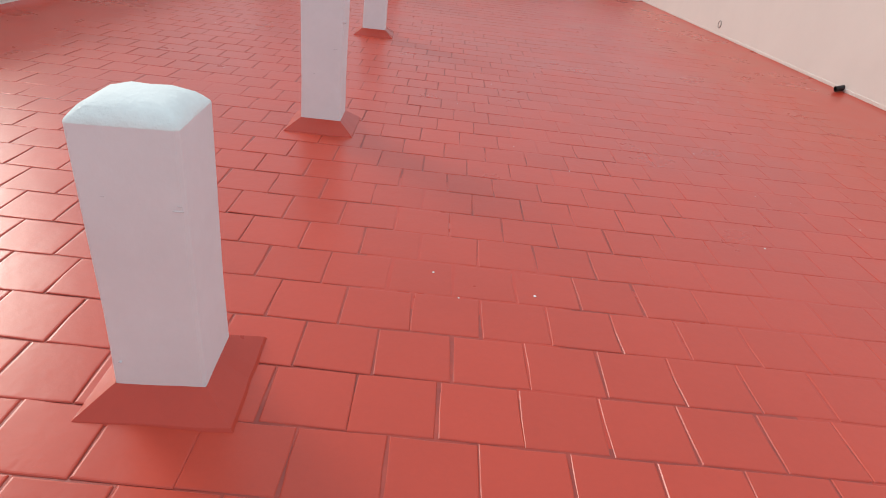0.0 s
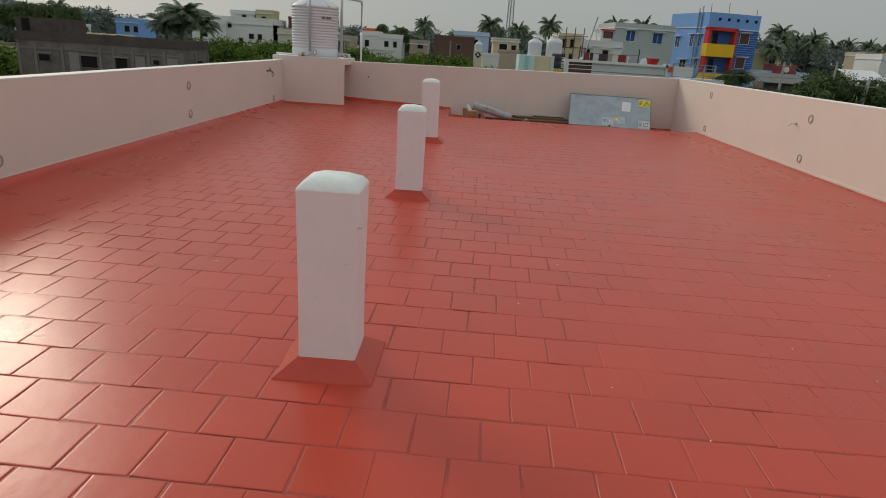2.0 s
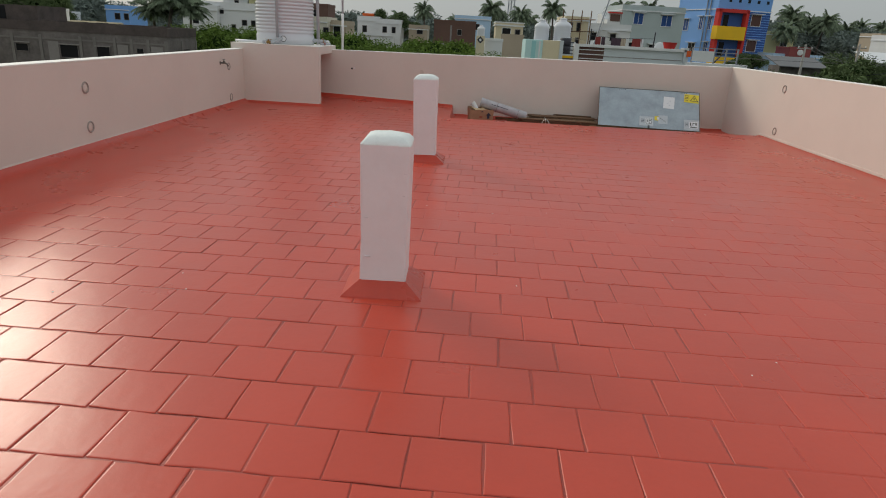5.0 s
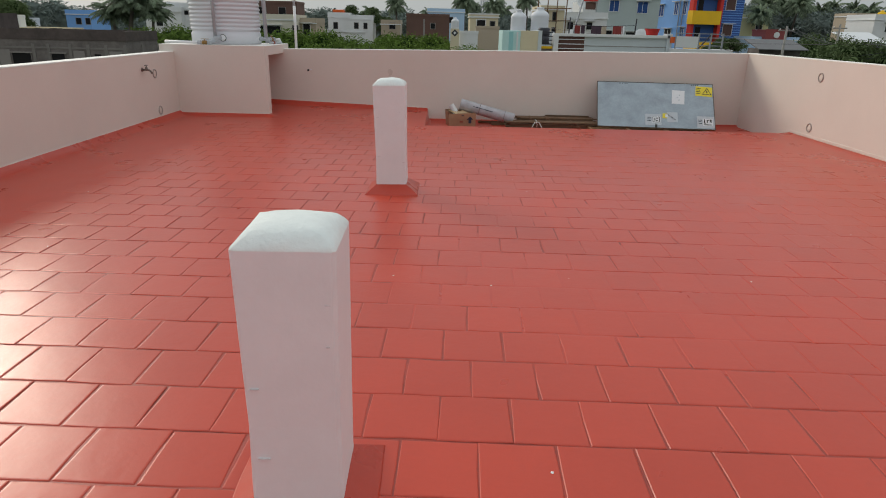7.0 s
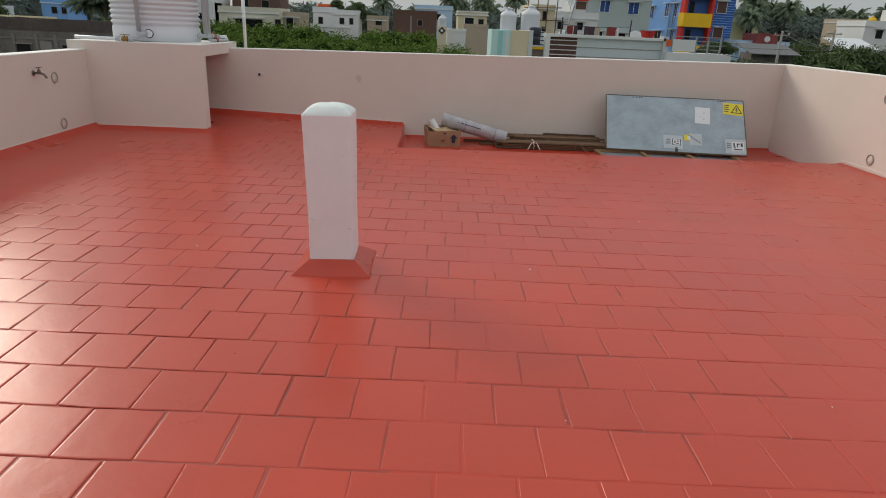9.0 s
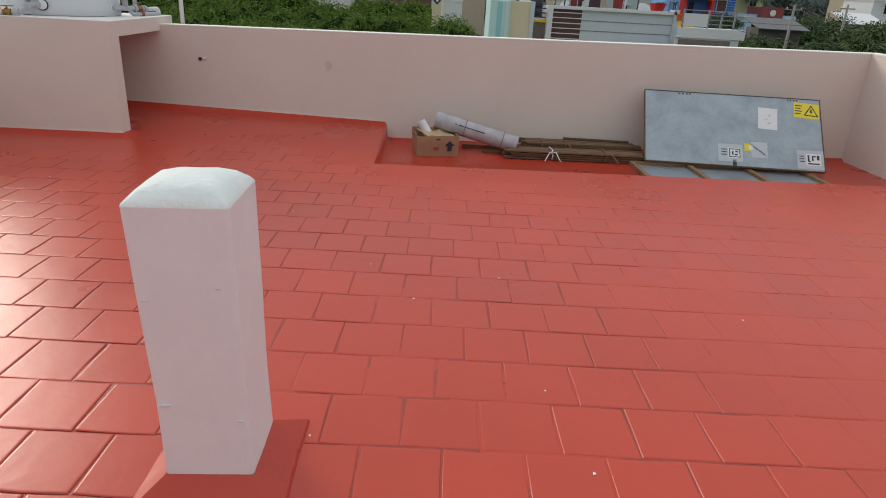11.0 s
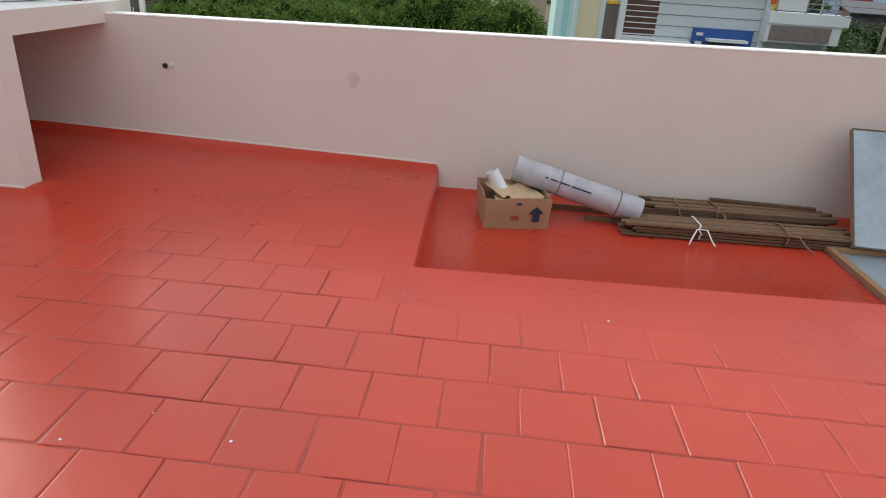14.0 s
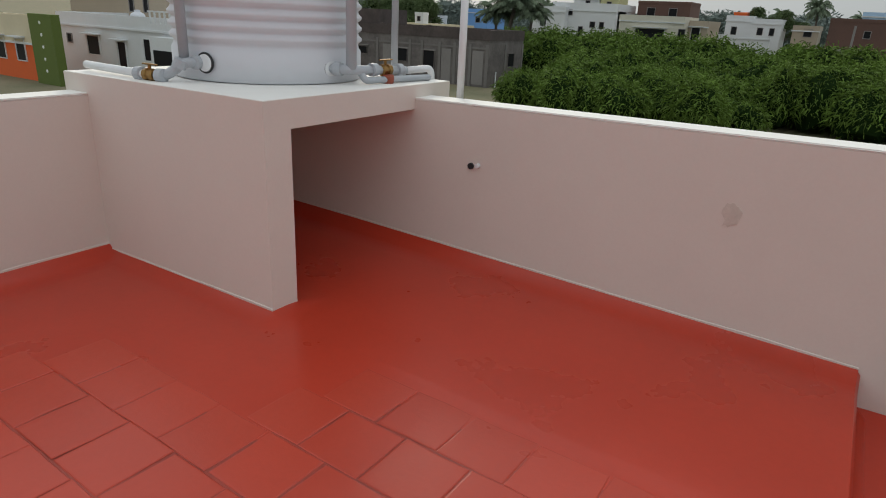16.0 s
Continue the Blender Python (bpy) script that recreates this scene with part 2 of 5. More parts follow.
# which tiles show: course and place in it
ASKEW = pose(0.5, 0, 0, 0, 0, TURN)
COURSES = list(range(-47, 26))
LINES = [course_y(r) for r in COURSES] + [course_y(COURSES[-1] + 1)]
lay = random.Random(6)
course_of = {}
for r in COURSES:
    width = tile_width((course_y(r) + course_y(r + 1)) / 2)
    k = r - FIRST_COURSE
    course_of[r] = (width, X0 + width * (BOND[k] if 0 <= k < len(BOND) else 0.5 * (r % 2) + lay.uniform(-0.08, 0.08)))
shown = {}
for r in COURSES:
    width, shift = course_of[r]
    cy = (course_y(r) + course_y(r + 1)) / 2
    for c in range(-21, 25):
        cx = shift + (c + 0.5) * width
        wx, wy = (ASKEW @ Vector((cx - 0.5, cy, 0))).xy
        if wx - 0.14 < XL + 0.12 or wx + 0.14 > XR - 0.1 or wy - 0.14 < YB + 0.1 or wy + 0.14 > YF - 0.12:
            continue
        if wx + 0.15 > RX and wy + 0.14 > RY:
            continue
        if wx - 0.14 < PX and wy + 0.14 > PY0:
            continue
        if max(paint_level(wx + ox, wy + oy) for ox in (-0.11, 0, 0.11) for oy in (-0.11, 0, 0.11)) < 0.0025:
            shown[r, c] = (cx, cy)
LEVEL = ASKEW.inverted()


def tile_at(x, y):
    u, v, _ = LEVEL @ Vector((x, y, 0))
    r = COURSES[0] + int(np.searchsorted(LINES, v)) - 1
    if r not in course_of:
        return False
    width, shift = course_of[r]
    return (r, math.floor((u + 0.5 - shift) / width)) in shown


def bed_height(x, y):
    """The bed: under the tiles where they show, over them where the paint has closed."""
    z = paint_level(x, y)
    if any(tile_at(x + ox, y + oy) for ox, oy in ((0, 0), (0.05, 0.05), (-0.05, 0.05), (0.05, -0.05), (-0.05, -0.05))):
        return min(z, -0.0007)
    return 0.0022


def rise(x, y):
    """The floor climbs a little into the corner under the tank."""
    return 0.10 * max(0.0, min(1.0, (0.16 - x) / 3.56)) * max(0.0, min(1.0, (y - 4.4) / 0.9))


bm = bmesh.new()
step_n = 0.09
nx, ny = int((XR - XL) / step_n), int((YF - YB) / step_n)
xs = sorted(set([XL + (XR - XL) * i / nx for i in range(nx + 1)] + [RX, XL + 0.03, XL + 0.08, XL + 0.13, XR - 0.03, XR - 0.08, XR - 0.13, PX, PX + 0.03, PX + 0.08]))
ys = sorted(set([YB + (YF - YB) * j / ny for j in range(ny + 1)] + [RY, YF - 0.03, YF - 0.08, YF - 0.13, PY0, PY0 - 0.03, PY0 - 0.08, PY0 - 0.13]))
grid = {}


def floor_vert(i, j):
    if (i, j) not in grid:
        x, y = xs[i], ys[j]
        z = bed_height(x, y)
        cove = 0.0
        for d, full in ((x - XL, 1.0), (XR - x, 0.35), (YF - y, 1.0), (math.hypot(max(x - PX, 0), max(PY0 - y, y - PY0 - 0.15, 0)), 0.6)):
            if d < 0.13:
                cove = max(cove, full * (0.045 + 0.025 * max(0.0, min(1.0, (0.4 - x) / 3))) * (1 - d / 0.13) ** 2)
        grid[i, j] = bm.verts.new((x, y, z + cove + rise(x, y)))
    return grid[i, j]


for i in range(len(xs) - 1):
    for j in range(len(ys) - 1):
        if xs[i] >= RX - 1e-6 and ys[j] >= RY - 1e-6:
            continue
        bm.faces.new((floor_vert(i, j), floor_vert(i + 1, j), floor_vert(i + 1, j + 1), floor_vert(i, j + 1)))
floor = tagged(link("floor", bm, red_base, True), "glossy red painted terrace floor of square clay tiles", "floor", kind="structure")
floor.data.materials.append(surface("grimy_joint_paint", (0.36, 0.042, 0.024), 0.45, vary=0.5, scale=6, fine=50, bump=0.5, tint=(0.12, 0.018, 0.013)))
for poly in floor.data.polygons:
    if poly.center.z < -0.0016 - 0.0005 * max(0.0, poly.center.x) and all(
            tile_at(poly.center.x + ox, poly.center.y + oy) for ox in (-0.1, 0, 0.1) for oy in (-0.1, 0, 0.1)):
        poly.material_index = 1
# slab edge and bottom of the sunken strip
bm = bmesh.new()
pr = [(RY, 0.001), (RY + 0.012, -0.012), (RY + 0.02, -0.06), (RY + 0.035, RZ + 0.03), (RY + 0.07, RZ + 0.002), (YF - 0.06, RZ), (YF, RZ + 0.03)]
cols = [RX + 0.03 + (XR - RX - 0.03) * k / 60 for k in range(61)]
rows = [[bm.verts.new((x, y + 0.006 * noise.noise(Vector((x * 2, y, 1))), z + (0.003 * noise.noise(Vector((x * 3, y * 3, 0))) if k > 0 else 0))) for x in cols] for k, (y, z) in enumerate(pr)]
for a, b in zip(rows, rows[1:]):
    for k in range(60):
        bm.faces.new((a[k], a[k + 1], b[k + 1], b[k]))
side = [(RX, 0.002), (RX + 0.012, -0.012), (RX + 0.02, -0.06), (RX + 0.03, RZ + 0.03), (RX + 0.07, RZ + 0.004)]
deep = [RY + (YF - RY) * k / 16 for k in range(17)]
rows = [[bm.verts.new((x, y, z + (0.035 * max(0, 1 - (YF - y) / 0.13) ** 2 if z > -0.02 else 0))) for y in deep] for x, z in side]
for a, b in zip(rows, rows[1:]):
    for k in range(16):
        bm.faces.new((a[k], b[k], b[k + 1], a[k + 1]))
bmesh.ops.recalc_face_normals(bm, faces=bm.faces)
sunken = tagged(link("floor_sunken", bm, red_base, True), "sunken red painted strip of floor along the far parapet", "floor", kind="structure")
tagged(link("slab", box(XL, XR, YB, YF, -0.35, -0.2), cream), "concrete roof slab under the terrace floor", "roof slab", kind="structure")


# thin pale line of old paint where the red meets the walls
def cove_top(x):
    return 0.046 + 0.025 * max(0.0, min(1.0, (0.4 - x) / 3))


def edge_line(a, b, inward, n=40, full=1.0):
    bm = bmesh.new()
    rows = []
    for k in range(n + 1):
        x, y = a[0] + (b[0] - a[0]) * k / n, a[1] + (b[1] - a[1]) * k / n
        z = cove_top(x) * full + 0.004 + rise(x, y) + 0.004 * noise.noise(Vector((x * 1.7, y * 1.7, 2)))
        h = 0.0025 + 0.003 * noise.noise(Vector((x * 5, y * 5, 6)))
        rows.append([bm.verts.new((x + inward[0] * d, y + inward[1] * d, z + dz)) for d, dz in ((0.004, -0.02), (0.004, h), (-0.002, h + 0.003))])
    for p, q in zip(rows, rows[1:]):
        for k in range(2):
            bm.faces.new((p[k], q[k], q[k + 1], p[k + 1]))
    bmesh.ops.recalc_face_normals(bm, faces=bm.faces)
    return tagged(link("trim", bm, cream), "thin pale paint line at the foot of the parapet", "paint line", kind="structure")


edge_line((XL, YB), (XL, PY0), (1, 0), 120)
edge_line((XR, YB), (XR, RY), (-1, 0), 120)
edge_line((XL, PY0), (PX, PY0), (0, -1), full=0.6)
edge_line((XL, YF), (RX, YF), (0, -1))

# ---- posts ----
grey_scuff = surface("grey_scuff", (0.60, 0.59, 0.60), 0.8, vary=0.25, scale=20, fine=80)


def post(x, y, turn=0.0, seed=0, height=0.86):
    rnd = random.Random(seed)
    t = thing("post", "square white painted masonry post with rounded top", "post", pose(x, y, 0, 0, 0, turn), "row of white posts")
    h = 0.121
    bm = bmesh.new()
    prof = [(h + 0.002, 0.03), (h + 0.001, 0.1), (h, 0.3), (h + 0.003, 0.55), (h + 0.006, height - 0.052), (h + 0.004, height - 0.046), (h - 0.003, height - 0.036),
            (h - 0.018, height - 0.019), (h - 0.048, height - 0.006), (h - 0.09, height)]
    rings = []
    for k, (r, z) in enumerate(prof):
        pts = []
        bev = 0.009 + 0.022 * max(0, (k - 5) / 4)
        for sx, sy in ((1, 1), (-1, 1), (-1, -1), (1, -1)):
            a = (sx * r, sy * (r - min(bev, r * 0.6)))
            b = (sx * (r - min(bev, r * 0.6)), sy * r)
            pts += [a, b] if sx * sy > 0 else [b, a]
        n = len(pts)
        full = []
        for q in range(n):
            p0, p1 = pts[q], pts[(q + 1) % n]
            full += [p0, ((p0[0] + p1[0]) / 2, (p0[1] + p1[1]) / 2)]
        rings.append([bm.verts.new((px + 0.003 * noise.noise(Vector((px * 9, py * 9 + seed * 5, z * 5))), py + 0.003 * noise.noise(Vector((px * 9 + 7, py * 9, z * 5 + seed))), z + (0.006 * noise.noise(Vector((px * 25, py * 25, seed))) if k > 5 else 0))) for px, py in full])
    for a, b in zip(rings[:5], rings[1:5]):
        for k in range(16):
            bm.faces.new((a[k], a[(k + 1) % 16], b[(k + 1) % 16], b[k]))
    cap = bmesh.new()
    shaft_top = [v.co.copy() for v in rings[4]]
    cr = [[cap.verts.new(c) for c in shaft_top]] + [[cap.verts.new(v.co.copy()) for v in ring] for ring in rings[5:]]
    for ring in rings[5:]:
        for v in ring:
            bm.verts.remove(v)
    for a, b in zip(cr, cr[1:]):
        for k in range(16):
            cap.faces.new((a[k], a[(k + 1) % 16], b[(k + 1) % 16], b[k]))
    cap.faces.new(cr[-1])
    part("shaft", bm, white_post, t)
    part("cap", cap, white_top, t, "rough rounded mortar cap painted white", True)
    for k in range(4):
        u, z, w = rnd.choice((-1, 1)) * rnd.uniform(0.05, 0.108), rnd.uniform(0.12, height - 0.1), rnd.uniform(0.008, 0.035)
        part("scuff", box(u - w / 2, u + w / 2, -h - 0.0062, -h + 0.004, z, z + rnd.uniform(0.001, 0.003), m=pose(0, 0, 0, 0, rnd.uniform(-3, 3), 0)), grey_scuff, t, "small grey scuff")
    bm = bmesh.new()
    outer, inner = 0.212, h + 0.001
    lv = []
    for r, z in ((outer + 0.004, -0.006), (outer - 0.004, 0.006), (h + 0.042, 0.040), (inner, 0.070)):
        ring = []
        for q in range(24):
            a = 2 * math.pi * q / 24
            s = max(abs(math.cos(a)), abs(math.sin(a)))
            wob = 1 + (0.035 * noise.noise(Vector((math.cos(a) * 2, math.sin(a) * 2, seed * 3.3))) if r > h + 0.02 else 0)
            ring.append(bm.verts.new((r * math.cos(a) / s * wob, r * math.sin(a) / s * wob, z)))
        lv.append(ring)
    for a, b in zip(lv, lv[1:]):
        for q in range(24):
            bm.faces.new((a[q], a[(q + 1) % 24], b[(q + 1) % 24], b[q]))
    part("fillet", bm, red_base, t, "red painted sloping mortar fillet")
    return t


POSTS = [(-0.076, -9.43, 1.0), (-0.033, -6.92, -0.6), (0.010, -3.541, 0.5), (-0.011, 0.12, 0.0)]
for k, (px, py, turn) in enumerate(POSTS):
    leaning = post(px, py, turn, k + 1, (0.857, 0.85, 0.843, 0.906)[k])
    leaning.matrix_basis = leaning.matrix_basis @ pose(0, 0, 0, 0, (-1.1, 0, 0, -1.1)[k], 0)

# ---- tank platform ----
platform = thing("tank_platform", "cream painted concrete slab and wall carrying the water tank", "tank platform")
part("slab", box(XL - 0.20, PX, PY0, PY1, PZ - 0.127, PZ), cream, platform, "thick concrete slab")
part("top_coat", box(XL - 0.198, PX - 0.002, PY0 + 0.002, PY1 - 0.002, PZ, PZ + 0.003), skylit_top, platform, "paler top coat, coloured as the parapet tops")
part("front_wall", box(XL, PX, PY0, PY0 + 0.15, -0.05, PZ - 0.127), cream, platform)

# ---- ground ----
bm = bmesh.new()
N = 60
gv = [[bm.verts.new((math.copysign(abs(u) ** 3, u) * 3000, math.copysign(abs(v) ** 3, v) * 3000, GROUND)) for v in np.linspace(-1, 1, N)] for u in np.linspace(-1, 1, N)]
for i in range(N - 1):
    for j in range(N - 1):
        bm.faces.new((gv[i][j], gv[i + 1][j], gv[i + 1][j + 1], gv[i][j + 1]))
ground = tagged(link("ground", bm, earth), "dry earth with patches of weeds", "ground", kind="structure")

# ---- tank and pipes ----
TX, TY, TR = -2.875, 5.04, 0.5
tank = thing("water_tank", "white ribbed plastic water tank standing on the platform", "water tank", pose(TX, TY, PZ))
prof = [(TR - 0.02, 0.004), (TR, 0.012), (TR, 0.15), (TR - 0.012, 0.17)]
for k in range(14):
    z = 0.19 + k * 0.056
    prof += [(TR - 0.014, z), (TR + 0.004, z + 0.014), (TR + 0.006, z + 0.028), (TR - 0.010, z + 0.044)]
prof += [(TR - 0.012, 0.985), (TR + 0.01, 1.0), (TR + 0.008, 1.02), (0.46, 1.06), (0.36, 1.12), (0.27, 1.17), (0.235, 1.18), (0.23, 1.22)]
part("body", lathe(prof, 64), tank_white, tank, smooth=True)
part("lid", lathe([(0.20, 1.215), (0.25, 1.217), (0.25, 1.26), (0.22, 1.285), (0.08, 1.30), (0.07, 1.32), (0.02, 1.325)], 40), tank_white, tank, "domed screw lid", True)
for k in range(6):
    a = k * math.pi / 3 + 0.3
    part("shoulder_rib", box(0.26, 0.47, -0.02, 0.02, -0.02, 0.02, 0.008, m=pose(0, 0, 1.12, 0, 0, math.degrees(a)) @ pose(0, 0, 0.0, 0, 27, 0) @ pose(0.02, 0, 0.15)), tank_white, tank)
mark = thing("maker_mark", "small dark maker's mark printed on the tank", "marking")
for k, (du, w) in enumerate(((0.0, 0.07), (0.09, 0.05), (0.155, 0.06))):
    a = math.radians(-58 + du / TR * 57.3)
    bm = box(-w / 2, w / 2, -0.004, 0.004, -0.022, 0.022, m=pose(TX + (TR + 0.008) * math.cos(a), TY + (TR + 0.008) * math.sin(a), PZ + 0.8, 0, 0, math.degrees(a) + 90))
    part("letter_bar", bm, steel_dark, mark)


def ring_mesh(r, t, n=28, k=8):
    bm = bmesh.new()
    rows = []
    for i in range(n):
        a = 2 * math.pi * i / n
        rows.append([bm.verts.new(((r + t * math.cos(2 * math.pi * j / k)) * math.cos(a), (r + t * math.cos(2 * math.pi * j / k)) * math.sin(a), t * math.sin(2 * math.pi * j / k))) for j in range(k)])
    for i in range(n):
        for j in range(k):
            bm.faces.new((rows[i][j], rows[(i + 1) % n][j], rows[(i + 1) % n][(j + 1) % k], rows[i][(j + 1) % k]))
    return bm


def moved(bm, m):
    bm.transform(m)
    return bm


def aim(p, d):
    """A pose at p whose z axis points along d."""
    return Matrix.Translation(p) @ Vector(d).to_track_quat("Z", "Y").to_matrix().to_4x4()


def bend(points, r=0.05, n=5):
    """Rounds the corners of a line."""
    out = [Vector(points[0])]
    for a, b, c in zip(points, points[1:], points[2:]):
        a, b, c = Vector(a), Vector(b), Vector(c)
        p, q = b + (a - b).normalized() * r, b + (c - b).normalized() * r
        for k in range(n + 1):
            s = k / n
            out.append(p * (1 - s) ** 2 + b * 2 * s * (1 - s) + q * s * s)
    return out + [Vector(points[-1])]


PR = 0.024
out_l = thing("tank_outlet_pipe", "grey plastic outlet pipe with brass valve beside the tank", "water pipe", pose(0, -0.012, -0.02), "tank pipes")
line = bend([(-2.79, 4.60, 1.095), (-2.83, 4.47, 1.095), (-2.90, 4.42, 1.03), (-3.02, 4.385, 1.03)], 0.035)
part("pipe", tube(line, PR, 12), pvc_grey, out_l, smooth=True)
part("run", tube([(-3.02, 4.385, 1.03), (-3.55, 4.40, 1.035)], 0.020, 12), pvc_white, out_l, "white plastic pipe", True)
part("flange", moved(lathe([(0.041, -0.012), (0.041, 0.006), (0.03, 0.010)], 20), aim((-2.775, 4.55, 1.095), (0.2, -1, 0))), pvc_white, out_l, "white plastic flange")
part("gasket", moved(ring_mesh(0.044, 0.0065), aim((-2.775, 4.55, 1.095), (-0.2, 1, 0))), black_rubber, out_l, "black rubber gasket", True)
for p, d in (((-2.81, 4.53, 1.095), (-0.2, 1, 0)), ((-3.06, 4.386, 1.03), (1, 0, 0)), ((-2.92, 4.405, 1.03), (1, 0.1, 0)), ((-2.845, 4.46, 1.09), (0.4, 0.3, 1))):
    part("coupling", moved(lathe([(0.028, -0.022), (0.033, -0.02), (0.033, 0.02), (0.028, 0.022)], 14), aim(p, d)), pvc_grey, out_l)
v = part("valve", moved(lathe([(0.022, -0.035), (0.03, -0.03), (0.03, -0.012), (0.024, -0.008), (0.024, 0.008), (0.03, 0.012), (0.03, 0.03), (0.022, 0.035)], 8), aim((-2.985, 4.39, 1.03), (1, 0.05, 0))), brass, out_l, "brass gate valve")
part("handle", box(-3.035, -2.925, 4.382, 4.398, 1.075, 1.083, 0.003), brass, v)
part("stem", tube([(-2.985, 4.39, 1.05), (-2.985, 4.39, 1.078)], 0.008, 8), brass, v)
part("riser", tube([(-2.865, 4.50, 1.095), (-2.868, 4.50, 1.9), (-2.868, 4.56, 2.3)], PR, 12), pvc_grey, out_l, smooth=True)

out_r = thing("tank_outlet_pipe", "grey plastic outlet pipe with rusty red brass valve", "water pipe", pose(0, 0, -0.02), "tank pipes")
line = bend([(-2.40, 4.99, 1.08), (-2.28, 5.03, 1.08), (-2.27, 5.48, 1.06)], 0.03)
part("pipe", tube(line, PR, 12), pvc_grey, out_r, smooth=True)
part("run", tube(bend([(-2.27, 5.48, 1.06), (-2.24, 5.70, 1.065), (-2.24, 5.71, 0.96)], 0.04), 0.020, 12), pvc_white, out_r, "white plastic pipe", True)
part("lower_run", tube(bend([(-2.28, 5.10, 1.07), (-2.26, 5.12, 1.025), (-2.20, 5.62, 1.02)], 0.02), 0.018, 10), pvc_grey, out_r, smooth=True)
part("flange", moved(lathe([(0.041, -0.012), (0.041, 0.006), (0.03, 0.010)], 20), aim((-2.385, 4.995, 1.08), (1, -0.1, 0))), pvc_white, out_r, "white plastic flange")
part("gasket", moved(ring_mesh(0.044, 0.0065), aim((-2.385, 4.995, 1.08), (1, -0.1, 0))), black_rubber, out_r, "black rubber gasket", True)
for p, d in (((-2.345, 5.01, 1.08), (1, 0.2, 0)), ((-2.272, 5.20, 1.075), (0, 1, 0)), ((-2.27, 5.42, 1.065), (0, 1, 0))):
    part("coupling", moved(lathe([(0.028, -0.022), (0.034, -0.02), (0.034, 0.02), (0.028, 0.022)], 14), aim(p, d)), pvc_grey, out_r)
v = part("valve", moved(lathe([(0.022, -0.04), (0.031, -0.035), (0.031, -0.012), (0.024, -0.008), (0.024, 0.008), (0.031, 0.012), (0.031, 0.035), (0.022, 0.04)], 8), aim((-2.27, 5.30, 1.07), (0, 1, 0))), brass, out_r, "brass gate valve")
part("handle", box(-2.278, -2.262, 5.25, 5.36, 1.118, 1.126, 0.003), brass, v)
part("stem", tube([(-2.27, 5.30, 1.08), (-2.27, 5.30, 1.12)], 0.008, 8), brass, v)
part("body", moved(lathe([(0.02, -0.01), (0.033, 0.0), (0.036, 0.03), (0.03, 0.045)], 10), pose(-2.245, 5.29, 1.004)), rust_red, v, "rusty red valve body", True)
part("riser", tube([(-2.285, 5.04, 1.08), (-2.30, 5.06, 1.7), (-2.31, 5.08, 2.25)], 0.027, 12), pvc_grey, out_r, smooth=True)
part("rear_riser", tube([(-2.42, 5.58, 1.0), (-2.42, 5.58, 2.2)], 0.02, 10), pvc_grey, out_r, smooth=True)

vent = thing("overflow_pipe", "thin white and grey plastic pipe rising beside the tank", "water pipe")
part("pipe", tube(bend([(-1.95, 5.565, 0.905), (-1.955, 5.57, 2.2), (-2.5, 5.5, 2.24), (-2.62, 5.3, 2.2)], 0.04), 0.018, 10), pvc_grey, vent, smooth=True)
part("sleeve", tube([(-1.95, 5.565, 0.90), (-1.95, 5.566, 1.55)], 0.021, 10), pvc_white, vent, "white lower length", True)
part("elbow", tube(bend([(-1.955, 5.57, 2.12), (-1.955, 5.57, 2.2), (-2.04, 5.56, 2.206)], 0.035), 0.024, 10), pvc_grey, vent, smooth=True)

# ---- fittings on the parapets ----
ring_paint = surface("grey_cement_ring", (0.36, 0.32, 0.29), 0.85, vary=0.2, scale=30, fine=90, bump=0.6)


def wall_ring(x, y, z, right):
    d = -1 if right else 1
    t = thing("pipe_sleeve", "short plastic sleeve end ringed with cement in the parapet", "pipe sleeve", group="sleeves in the parapets")
    part("collar", moved(ring_mesh(0.052, 0.009, 26, 6), aim((x + d * 0.002, y, z), (1, 0, 0)) @ pose(0, 0, 0)), ring_paint, t, "grey cement ring")
    part("plug", moved(lathe([(0.046, -0.004), (0.046, 0.0015), (0.02, 0.002)], 20), aim((x, y, z), (d, 0, 0))), cream, t, smooth=True)


for y, z in ((-0.42, 0.62), (-0.41, 0.23), (3.586, 0.63), (3.63, 0.15), (-4.3, 0.62), (-4.3, 0.22)):
    wall_ring(XL, y, z, False)
for y, z in ((3.26, 0.785), (3.29, 0.146), (-0.49, 0.728), (-0.43, 0.178)):
    wall_ring(XR, y, z, True)


def bib_tap(x, y, z, right):
    d = -1 if right else 1
    t = thing("tap", "small dull metal bib tap fixed to the parapet", "tap", pose(x, y, z, 0, 0, 180 if right else 0), group="taps")
    part("spout", tube(bend([(0.0, 0, 0), (0.10, 0, 0.0), (0.125, 0, -0.045)], 0.03), 0.012, 10), steel_dark, t, smooth=True)
    part("flange", moved(lathe([(0.028, 0), (0.026, 0.006), (0.014, 0.012)], 16), aim((0, 0, 0), (1, 0, 0))), steel_dark, t)
    part("bonnet", moved(lathe([(0.013, 0.0), (0.017, 0.012), (0.012, 0.03), (0.006, 0.034), (0.006, 0.05)], 10), pose(0.06, 0, 0.005)), steel_dark, t)
    part("handle", box(0.052, 0.068, -0.04, 0.04, 0.05, 0.06, 0.003), steel_dark, t, "cross handle")


